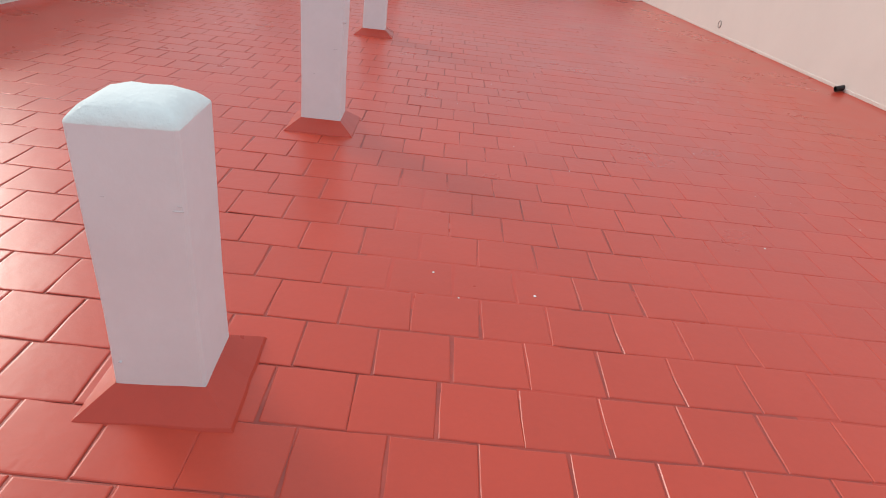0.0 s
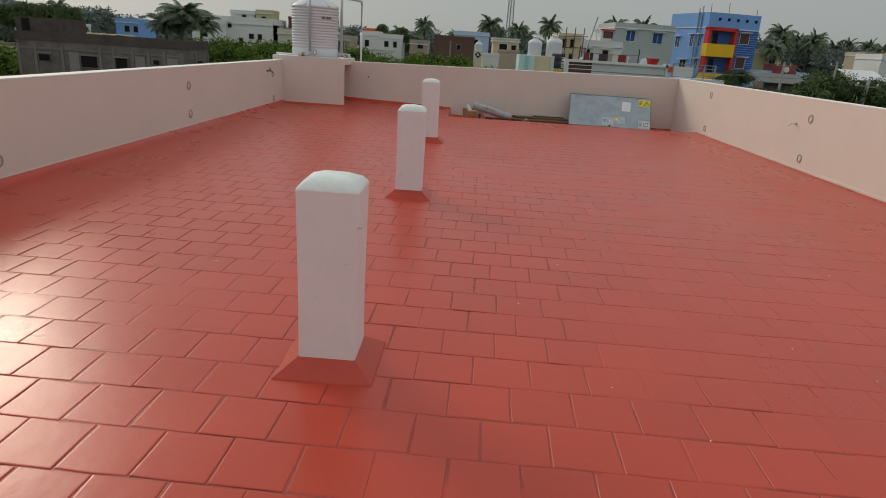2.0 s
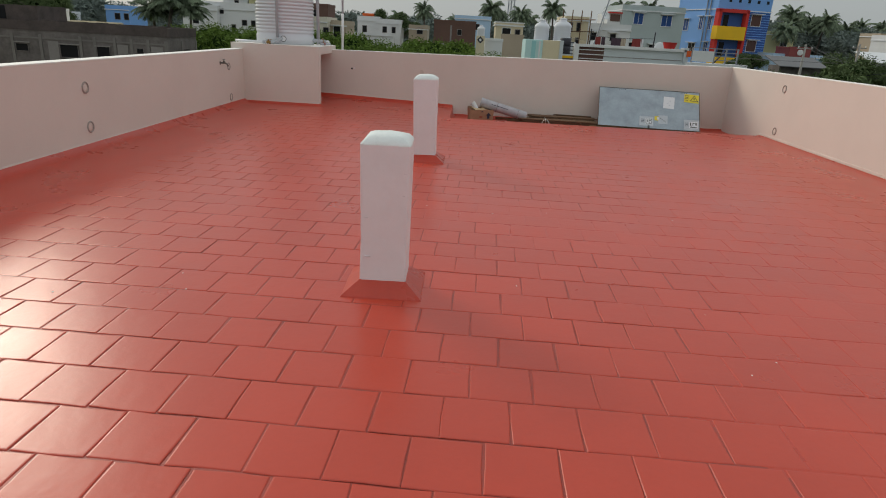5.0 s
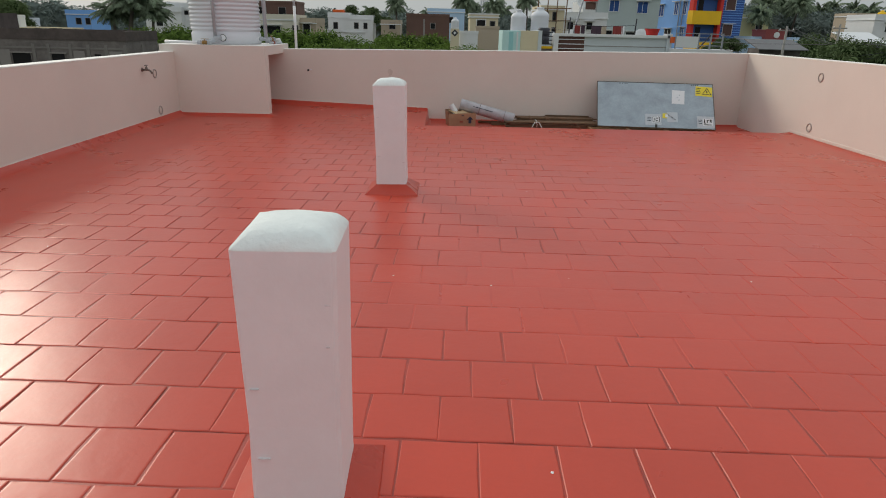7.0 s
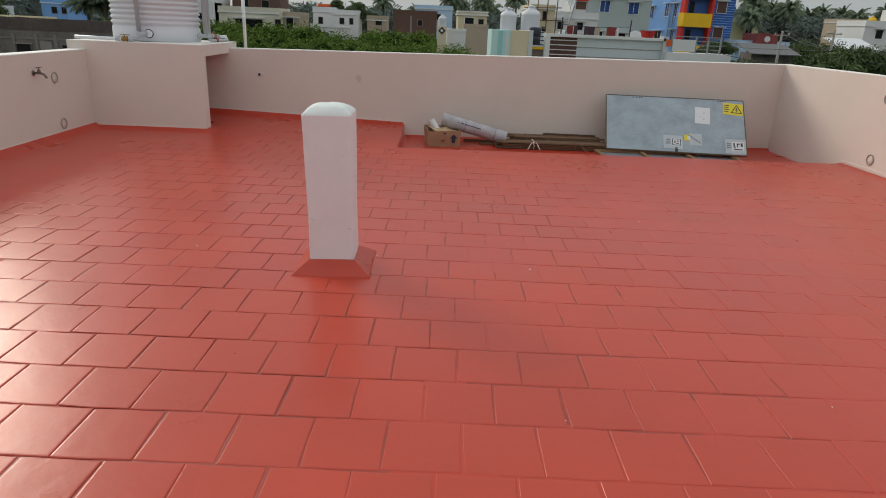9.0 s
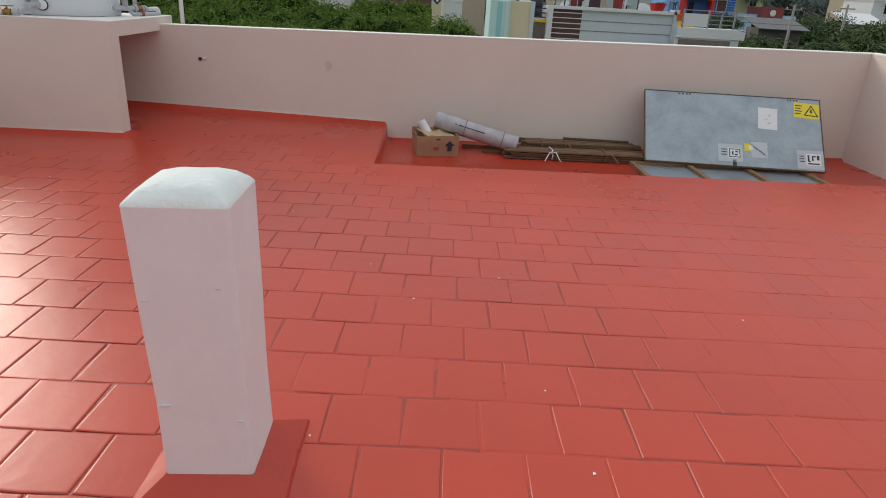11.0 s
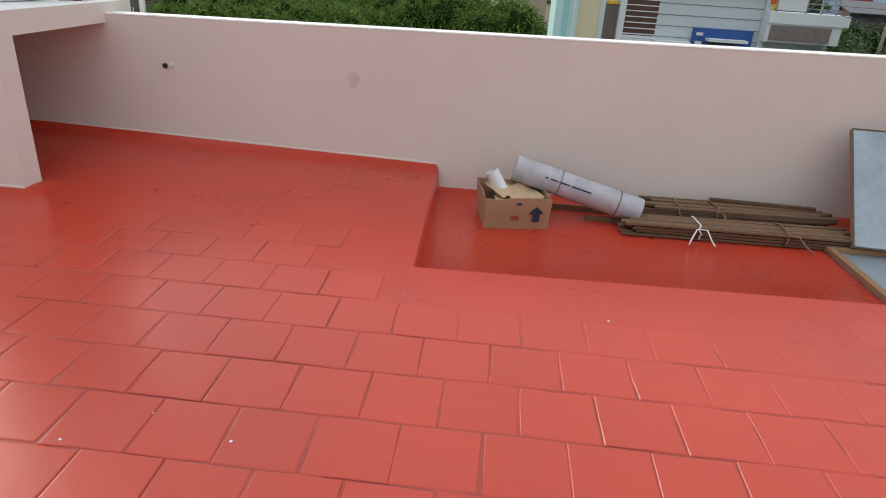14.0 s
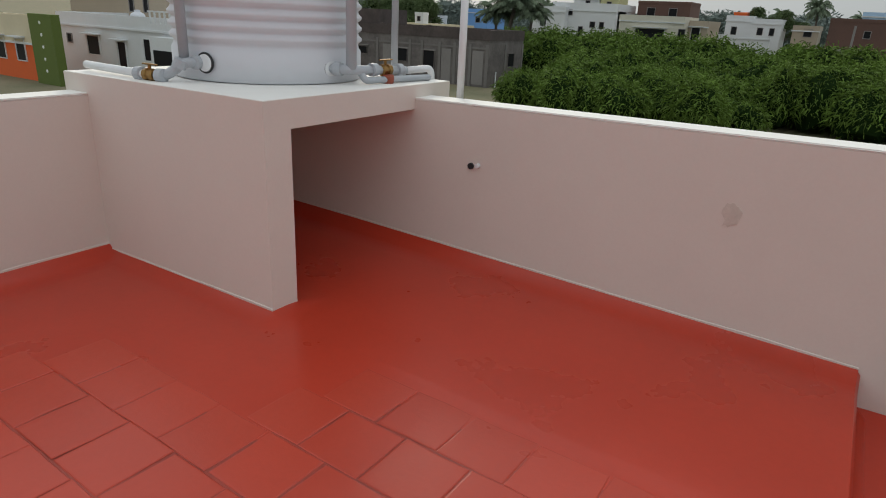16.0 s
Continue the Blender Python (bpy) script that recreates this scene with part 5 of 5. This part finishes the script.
t = thing("leaning_pole", "thin grey pole leaning over the roof", "pole", NEAR)
part("pole", tube([(5.05, NY + 1.6, 0.12), (5.75, NY + 1.8, 3.0)], 0.03, 6), rail_metal, t)
t = thing("washing_tub", "red plastic washing tub on the roof parapet", "tub", NEAR)
part("tub", moved(lathe([(0.2, 0), (0.27, 0.22), (0.29, 0.24), (0.25, 0.2), (0.18, 0.03)], 18), pose(8.0, NY + 0.2, 1.158)), w_red, t, smooth=True)
for k, (x, w, mat) in enumerate(((5.25, 0.22, cloth_red), (5.5, 0.15, cloth_violet), (5.9, 0.4, cloth_violet), (6.3, 0.2, w_tan), (6.75, 0.42, cloth_red), (7.1, 0.12, w_white))):
    bm = bmesh.new()
    rows = [[bm.verts.new((x + w * i / 6, NY + 1.2 + 0.03 * math.sin(i * 1.9 + k) * j / 4, 1.46 - j * 0.11 - (0.02 * math.sin(i + k) if j == 4 else 0))) for i in range(7)] for j in range(5)]
    for a, b2_ in zip(rows, rows[1:]):
        for i in range(6):
            bm.faces.new((a[i], a[i + 1], b2_[i + 1], b2_[i]))
    part("cloth", bm, mat, t)


def dish(x, y, z, r):
    t = thing("satellite_dish", "pale grey satellite dish on a roof", "satellite dish", pose(x, y, z), "satellite dishes")
    bm = lathe([(0.02, 0.0), (r * 0.4, r * 0.06), (r * 0.75, r * 0.2), (r, r * 0.36), (r * 0.97, r * 0.38), (r * 0.7, r * 0.2), (0.02, 0.03)], 20)
    part("bowl", moved(bm, pose(0, 0, r + 0.35, 60, 0, 25)), w_white, t, smooth=True)
    part("mast", tube([(0, 0.05, 0), (0, 0.05, r + 0.4)], 0.03, 6), rail_metal, t)
    t.matrix_basis = (NEAR if y < 40 else Matrix.Identity(4)) @ t.matrix_basis
    part("feed_arm", tube([(0, 0, r + 0.1), (0.1, -r * 0.8, r + 0.6)], 0.015, 5), rail_metal, t)


dish(8.6, NY + 3.5, 0.12, 0.45)
dish(6.3, NY + 7.0, 0.12, 0.40)
dish(14.5, 64.7, 2.9, 0.5)

# mast
mast = thing("radio_mast", "tall red and white lattice mast", "mast", pose(11.0, 170, GROUND))
for k, (sx, sy) in enumerate(((-1, -1), (1, -1), (0, 1))):
    part("mast_leg", tube([(sx * 1.0, sy * 0.8, 0), (sx * 0.35, sy * 0.3, 34)], 0.14, 5), rail_metal, mast)
for k in range(22):
    z = 1.5 * k
    f = 1 - 0.65 * z / 34
    f2 = 1 - 0.65 * (z + 1.5) / 34
    part("brace", tube([(-f, -0.8 * f, z), (f2, -0.8 * f2, z + 1.5)], 0.07, 4), rail_metal, mast)
    part("brace", tube([(f, -0.8 * f, z), (-f2, -0.8 * f2, z + 1.5)], 0.07, 4), rail_metal, mast)


# ---- plants ----
def leaf_material(name, c, back=(0.10, 0.16, 0.02)):
    m = surface(name, c, 0.8, vary=0.5, scale=0.3, fine=2.0, bump=0.0, island=0.7, spec=0.12)
    return m


green_scrub = leaf_material("scrub_leaves", (0.105, 0.168, 0.03))
green_dark = leaf_material("dark_leaves", (0.085, 0.120, 0.05))
# distant tree line: aerial haze put into paler, bluer leaf and core colours
far_haze_green = leaf_material("hazed_far_leaves", (0.165, 0.20, 0.18))
far_haze_core = surface("hazed_far_foliage_core", (0.125, 0.15, 0.135), 1.0, vary=0.3, scale=0.6, fine=3, bump=0, spec=0.0)
# palm green, lightened and greyed to carry the distance haze
green_palm = leaf_material("hazed_palm_leaves", (0.135, 0.17, 0.11))
# near-black green: shade deep among the leaves, put into the colour
foliage_shade = surface("inner_foliage_shade", (0.014, 0.028, 0.008), 1.0, vary=0.3, scale=1.5, fine=6, bump=0, spec=0.0)
bark = surface("bark", (0.12, 0.10, 0.085), 0.9, vary=0.3, scale=4, fine=20, bump=0.6)


def sprays(rng, centres, radii, count, length, width, droop=0.5, floor_z=None):
    """Many small drooping leaf sprays over the outside of rounded masses. Returns verts and quads."""
    centres, radii = np.array(centres, float), np.array(radii, float)
    area = (radii[:, 0] * radii[:, 1] + radii[:, 0] * radii[:, 2] + radii[:, 1] * radii[:, 2])
    pick = rng.choice(len(centres), count, p=area / area.sum())
    d = rng.normal(size=(count, 3))
    d[:, 2] = np.abs(d[:, 2]) * 1.1 - 0.35
    d /= np.linalg.norm(d, axis=1)[:, None]
    p = centres[pick] + d * radii[pick] * rng.uniform(0.66, 1.08, (count, 1))
    out = d * 0.7 + rng.normal(scale=0.62, size=(count, 3))
    out[:, 2] += 0.1
    out /= np.linalg.norm(out, axis=1)[:, None]
    L = length * rng.uniform(0.5, 1.5, (count, 1))
    side = np.cross(out, rng.normal(size=(count, 3)))
    side /= np.linalg.norm(side, axis=1)[:, None]
    w = width * rng.uniform(0.6, 1.3, (count, 1))
    down = np.array([[0, 0, -1.0]]) * L * droop
    rows = []
    for s, ww in ((0.0, 0.35), (0.45, 1.0), (1.0, 0.12)):
        c = p + out * L * s + down * s * s
        rows += [c - side * w * ww, c + side * w * ww]
    v = np.stack(rows, 1).reshape(-1, 3)
    if floor_z is not None:
        v[:, 2] = np.maximum(v[:, 2], floor_z)
    b = np.arange(count)[:, None] * 6
    q = np.concatenate([b + [[0, 1, 3, 2]], b + [[2, 3, 5, 4]]], 0)
    return v, q


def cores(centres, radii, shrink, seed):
    """Lumpy bodies inside the foliage; their darker colour stands for the shade between leaves."""
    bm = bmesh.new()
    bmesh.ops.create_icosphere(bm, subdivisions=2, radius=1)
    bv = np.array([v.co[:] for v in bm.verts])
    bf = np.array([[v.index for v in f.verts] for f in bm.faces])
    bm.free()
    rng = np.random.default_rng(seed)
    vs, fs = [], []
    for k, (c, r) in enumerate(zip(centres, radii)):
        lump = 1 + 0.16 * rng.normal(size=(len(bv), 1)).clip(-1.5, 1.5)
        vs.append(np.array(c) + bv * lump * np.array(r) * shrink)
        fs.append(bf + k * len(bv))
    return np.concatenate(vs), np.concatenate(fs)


def foliage(name, centres, radii, count, length, width, leaf, seed, shrink=0.74, droop=0.5, floor_z=None):
    rng = np.random.default_rng(seed)
    v1, q1 = sprays(rng, centres, radii, count, length, width, droop, floor_z)
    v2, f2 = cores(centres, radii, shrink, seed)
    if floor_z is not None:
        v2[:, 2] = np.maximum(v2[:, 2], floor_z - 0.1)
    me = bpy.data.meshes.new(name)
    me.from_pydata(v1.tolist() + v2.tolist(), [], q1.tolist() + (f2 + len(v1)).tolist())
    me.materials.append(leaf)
    me.materials.append(far_haze_core if leaf == far_haze_green else foliage_shade)
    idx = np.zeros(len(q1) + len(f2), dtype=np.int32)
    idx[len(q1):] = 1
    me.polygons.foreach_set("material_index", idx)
    return new(name, me)


def scrub(label, x0, x1, y0, y1, n, top, count, seed, leaf, length=0.55, width=0.045, size=2.2):
    rng = np.random.default_rng(seed)
    c, r = [], []
    for _ in range(n):
        x, y = rng.uniform(x0, x1), rng.uniform(y0, y1)
        s = size * rng.uniform(0.6, 1.2)
        h = (top - GROUND) * rng.uniform(0.60, 1.06)
        c.append((x, y, GROUND + h * 0.45))
        r.append((s, s, h * 0.55))
    ob = foliage("scrub", c, r, count, length, width, leaf, seed, floor_z=GROUND + 0.02)
    return tagged(ob, label, "shrubs", kind="stuff")


scrub("dense bright green thorn scrub with feathery branches", -16.0, -4.2, 33, 42, 95, -0.80, 85000, 1, green_scrub, 0.27, 0.030, 1.25)
scrub("dense green thorn scrub on the empty plot", -18, 3.5, 43, 60, 130, -0.35, 85000, 2, green_scrub, 0.34, 0.040, 1.6)
scrub("dense green thorn scrub behind the unfinished house", -31, -15, 51, 66, 80, 0.55, 70000, 9, green_scrub, 0.42, 0.05, 1.9)
scrub("dark scrub and low trees before the far houses", 34, 72, 58, 68, 60, 1.25, 60000, 10, green_dark, 0.45, 0.05, 2.2)
scrub("green thorn scrub beside the near house", -4.0, 2.6, 37.5, 44, 40, -0.1, 30000, 3, green_scrub, 0.3, 0.034, 1.3)
scrub("low shrubs at the far edge of the plot", -24, 1, 61, 69, 60, 0.45, 50000, 4, green_scrub, 0.5, 0.06, 2.2)
scrub("scrub along the lane beyond the near house", 15.8, 33, 24, 36, 36, -0.9, 60000, 5, green_dark, 0.32, 0.032, 1.9)
scrub("dark scrub between the houses", 22, 56, 44, 64, 50, -0.5, 50000, 6, green_dark, 0.45, 0.05, 2.4)
scrub("scrub beside the unfinished house", -46, -36, 44, 60, 20, -1.0, 9000, 7, green_scrub, 0.7, 0.09, 2.6)
scrub("scrub along the side of the terrace", 8.5, 16, 8, 24, 22, -1.6, 16000, 8, green_scrub, 0.45, 0.05, 1.6)


def woods(label, x0, x1, y0, y1, n, top0, top1, count, seed):
    rng = np.random.default_rng(seed)
    c, r = [], []
    for _ in range(n):
        x, y = rng.uniform(x0, x1), rng.uniform(y0, y1)
        s = rng.uniform(2.0, 4.2)
        t_ = rng.uniform(top0, top1)
        c.append((x, y, t_ - s * 0.8))
        r.append((s * 1.2, s, s * 0.8))
        c.append((x + rng.uniform(-1, 1), y, (t_ + GROUND) / 2 - 0.6))
        r.append((s, s, (t_ - GROUND) / 2))
    return tagged(foliage("woods", c, r, count * 2, 0.9, 0.13, far_haze_green, seed, droop=0.4), label, "distant trees", kind="stuff")


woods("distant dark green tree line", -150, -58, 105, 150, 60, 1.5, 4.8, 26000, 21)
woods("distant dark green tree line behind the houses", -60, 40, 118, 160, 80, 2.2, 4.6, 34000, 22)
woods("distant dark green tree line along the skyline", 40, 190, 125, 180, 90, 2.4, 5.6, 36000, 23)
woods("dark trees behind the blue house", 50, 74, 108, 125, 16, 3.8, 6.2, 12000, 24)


def broad_tree(x, y, top, s, seed, leaf, label):
    rng = np.random.default_rng(seed)
    t = thing("tree", label, "tree", pose(x, y, GROUND - 0.05), "trees")
    H = top - GROUND
    trunk = tube([(0, 0, 0), (0.1, 0.05, H * 0.3), (0.05, -0.1, H * 0.6)], 0.2, 8, radii=[0.28, 0.2, 0.12])
    for k in range(6):
        a = k * 1.05 + rng.uniform(0, 0.5)
        tube([(0.1, 0.0, H * (0.3 + 0.05 * k)), (math.cos(a) * s * 0.5, math.sin(a) * s * 0.5, H * (0.5 + 0.05 * k)), (math.cos(a) * s * 0.9, math.sin(a) * s * 0.9, H * (0.62 + 0.05 * k))], 0.08, 6, bm=trunk, radii=[0.12, 0.07, 0.02])
    part("trunk", trunk, bark, t)
    c, r = [], []
    for k in range(16):
        a, q = rng.uniform(0, 6.28), s * math.sqrt(rng.uniform(0.05, 1))
        z = H * rng.uniform(0.5, 0.92) - 0.1 * q
        c.append((math.cos(a) * q, math.sin(a) * q, z))
        f = s * rng.uniform(0.22, 0.42)
        r.append((f, f, f * 0.6))
    cr = foliage("crown", c, r, 12000, 0.27 * s / 2.5, 0.032 * s / 2.5, leaf, seed, shrink=0.55)
    cr.parent = t
    return t


def palm(seed, H, name_label):
    rng = random.Random(seed)
    t = thing("palm_tree", name_label, "palm tree", pose(0, 0, GROUND - 0.05), "coconut palms")
    top = Vector((rng.uniform(-0.6, 0.6), rng.uniform(-0.5, 0.5), H))
    part("trunk", tube([(0, 0, 0), (top.x * 0.2, top.y * 0.2, H * 0.35), (top.x * 0.6, top.y * 0.6, H * 0.7), top], 0.16, 8, radii=[0.26, 0.18, 0.15, 0.13]), bark, t, smooth=True)
    vs, fs = [], []
    for k in range(34):
        a = k * 2.4 + rng.uniform(-0.2, 0.2)
        lift = 1.35 - 1.75 * (k / 34) + rng.uniform(-0.12, 0.12)
        L = rng.uniform(2.3, 3.0)
        p = top.copy()
        d = Vector((math.cos(a) * math.cos(lift), math.sin(a) * math.cos(lift), math.sin(lift)))
        side = Vector((-math.sin(a), math.cos(a), 0))
        n = 9
        spine = [p.copy()]
        for i in range(n):
            d = (d + Vector((0, 0, -0.085 - 0.034 * i))).normalized()
            p = p + d * L / n
            spine.append(p.copy())
        for i in range(1, n + 1):
            f = math.sin(math.pi * min(0.97, (i + 0.6) / (n + 1))) * rng.uniform(0.62, 0.86)
            for sgn in (-1, 1):
                for u in (0.0, 0.33, 0.67):
                    c = spine[i - 1].lerp(spine[i], u)
                    dirn = (spine[i] - spine[i - 1]).normalized()
                    tip = c + side * sgn * f * 0.8 + dirn * f * 0.45 + Vector((0, 0, -f * 0.75 - rng.uniform(0, 0.16)))
                    b = len(vs)
                    vs += [tuple(c - dirn * 0.075), tuple(c + dirn * 0.075), tuple(tip)]
                    fs.append((b, b + 1, b + 2))
        for q0, q1 in zip(spine, spine[1:]):
            b = len(vs)
            vs += [tuple(q0 + side * 0.03), tuple(q0 - side * 0.03), tuple(q1 - side * 0.025), tuple(q1 + side * 0.025)]
            fs.append((b, b + 1, b + 2, b + 3))
    me = bpy.data.meshes.new("crown")
    me.from_pydata(vs, [], fs)
    me.materials.append(green_palm)
    cr = new("crown", me)
    cr.parent = t
    return t


PALM_LABEL = "coconut palm with a ragged drooping crown"
kinds = [palm(31, 8.5, PALM_LABEL), palm(32, 9.0, PALM_LABEL), palm(33, 8.0, PALM_LABEL)]
spots = [(-31.2, 62, 3.75, 0), (-29.2, 63, 2.7, 1), (-32.8, 63, 2.6, 2), (-35.5, 82, 3.4, 0), (-7.0, 108, 5.3, 1), (4.2, 112, 6.4, 2), (9.8, 110, 5.6, 0), (15.0, 111, 6.8, 1), (12.0, 125, 5.0, 2),
         (22.3, 92, 6.4, 0), (27.5, 95, 6.6, 1), (-12.0, 112, 3.8, 2), (6.6, 128, 5.4, 1), (-3.0, 130, 4.2, 0), (46, 112, 7.2, 0), (52, 118, 8.0, 1), (58, 116, 8.2, 2), (63, 120, 7.0, 0), (68, 124, 7.8, 1),
         (78, 118, 6.4, 2), (86, 122, 7.4, 0), (92, 116, 6.0, 1), (100, 124, 7.6, 2), (-64, 98, 3.0, 1), (-70, 104, 4.4, 2), (-80, 110, 4.0, 0), (-90, 108, 4.6, 1), (34, 120, 6.0, 2), (-44, 110, 3.4, 0), (49, 98, 5.0, 2), (110, 130, 7.4, 0),
         (55, 110, 6.4, 1), (61, 112, 6.9, 0), (66, 113, 6.0, 2), (72, 120, 6.6, 1), (82, 128, 7.0, 1), (96, 121, 6.6, 0), (106, 126, 6.4, 1), (118, 128, 7.2, 2)]
prng = random.Random(9)
for k, (x, y, top, kind_) in enumerate(spots):
    H = (8.5, 9.0, 8.0)[kind_] + 1.0
    sz = (top - GROUND) / H
    wide = max(0.85, min(1.3, sz)) if k > 2 else (1.3, 0.95, 1.0)[k]
    m = pose(x, y, GROUND - 0.05, 0, 0, prng.uniform(0, 360)) @ Matrix.Diagonal((wide, wide, sz, 1))
    if k < 3:
        kinds[kind_].matrix_basis = m
    else:
        s0 = kinds[kind_].scale
        copy_thing(kinds[kind_], m @ Matrix.Diagonal((1 / s0.x, 1 / s0.y, 1 / s0.z, 1)))

broad_tree(21.0, 27.0, 0.95, 3.0, 41, green_dark, "dark green feathery tree by the lane")
broad_tree(25.5, 31.0, 0.6, 2.8, 42, green_dark, "dark green feathery tree beside the poles")
broad_tree(-11, 99, 4.6, 3.0, 43, green_dark, "round dark tree among far houses")
broad_tree(-62, 90, 3.6, 4.0, 44, green_dark, "round dark tree among far houses")
broad_tree(-68, 93, 4.4, 4.4, 45, green_dark, "round dark tree among far houses")
broad_tree(33, 72, 0.8, 2.6, 46, green_dark, "dark tree before the blue house")


# ---- poles and wires ----
pole_grey = surface("weathered_concrete_pole", (0.28, 0.27, 0.25), 0.9, vary=0.2, scale=3)


def power_pole(x, y, top, lean=0.0):
    t = thing("power_pole", "weathered concrete power pole with a cross arm", "power pole", pose(x, y, GROUND - 0.05, 0, lean, 0), "power poles")
    H = top - GROUND
    part("pole", tube([(0, 0, 0), (0, 0, H)], 0.1, 8, radii=[0.13, 0.08]), pole_grey, t, smooth=True)
    part("cross_arm", box(-0.6, 0.6, -0.05, 0.05, H - 0.35, H - 0.27), pole_grey, t)
    for u in (-0.5, 0.0, 0.5):
        part("insulator", moved(lathe([(0.02, 0), (0.05, 0.03), (0.03, 0.06), (0.05, 0.09), (0.02, 0.12)], 8), pose(u, 0, H - 0.27)), w_white, t)


power_pole(20.9, 25.0, 1.1, 3)
power_pole(26.1, 45.0, 1.9)
power_pole(33.0, 50.0, 2.2)
wires = thing("power_lines", "sagging black overhead power lines", "power lines")
for k, (a, b) in enumerate((((20.5, 25, 0.95), (9.0, 60, 1.6)), ((21.0, 25, 0.95), (26.0, 45, 1.75)), ((21.4, 25, 0.9), (26.6, 45, 1.75)), ((20.6, 25, 0.8), (40, 14, 0.9)), ((21.1, 25, 0.85), (41, 13, 0.9)), ((26, 45, 1.7), (33, 50, 2.0)), ((20.9, 25, 0.7), (14.5, 29.5, 0.6)), ((20.9, 25, 0.5), (14.5, 31, 0.4)))):
    a, b = Vector(a), Vector(b)
    part("wire", tube([a.lerp(b, s / 10) + Vector((0, 0, -0.5 * 4 * (s / 10) * (1 - s / 10))) for s in range(11)], 0.012, 5), black_metal, wires)

# ---- floor tiles ----
def tile_data(variant):
    """A unit tile with worn, painted-over edges; its sides are stretched to the course."""
    rnd = random.Random(variant)
    bm = bmesh.new()
    ring = []
    for k, (sx, sy) in enumerate(((-1, -1), (0, -1), (1, -1), (1, 0), (1, 1), (0, 1), (-1, 1), (-1, 0))):
        ring.append((sx * 0.5 + rnd.uniform(-0.013, 0.013), sy * 0.5 + rnd.uniform(-0.013, 0.013), rnd.uniform(-0.0006, 0.0004), sx, sy))
    rings = []
    for inset, z, f in ((0.0, -0.0030, 1.0), (0.012, -0.0005, 0.7), (0.030, 0.0, 0.4)):
        rings.append([bm.verts.new((x - inset * sx, y - inset * sy, z + t * f)) for x, y, t, sx, sy in ring])
    for a, b in zip(rings, rings[1:]):
        for k in range(8):
            bm.faces.new((a[k], a[(k + 1) % 8], b[(k + 1) % 8], b[k]))
    bm.faces.new(rings[-1])
    bm.normal_update()
    me = bpy.data.meshes.new("tile")
    bm.to_mesh(me)
    bm.free()
    me.materials.append(red_tile)
    return me


tiles = [tile_data(k) for k in range(24)]
rnd = random.Random(5)
verts, faces = [], []
for (r, c), (cx, cy) in shown.items():
    width, deep = course_of[r][0], course_y(r + 1) - course_y(r)
    me = tiles[rnd.randrange(24)]
    m = (ASKEW @ pose(cx - 0.5 + rnd.uniform(-0.002, 0.002), cy + rnd.uniform(-0.002, 0.002), rnd.uniform(-0.0003, 0.0006), rnd.gauss(0, 0.14), rnd.gauss(0, 0.14), rnd.uniform(-0.5, 0.5))
         @ Matrix.Diagonal((width - JOINT, deep - JOINT, 1, 1)))
    if -0.35 < cx < 1.25 and -9.4 < cy < 3.6:
        shared("tile", me, floor, m)
    else:
        base = len(verts)
        verts += [tuple(m @ v.co) for v in me.vertices]
        faces += [tuple(base + q for q in p.vertices) for p in me.polygons]
me = bpy.data.meshes.new("tile_field")
me.from_pydata(verts, [], faces)
me.materials.append(red_stuff)
field = tagged(new("tile_field", me), "red painted clay tiles laid in running bond", kind="stuff")
field.parent = floor
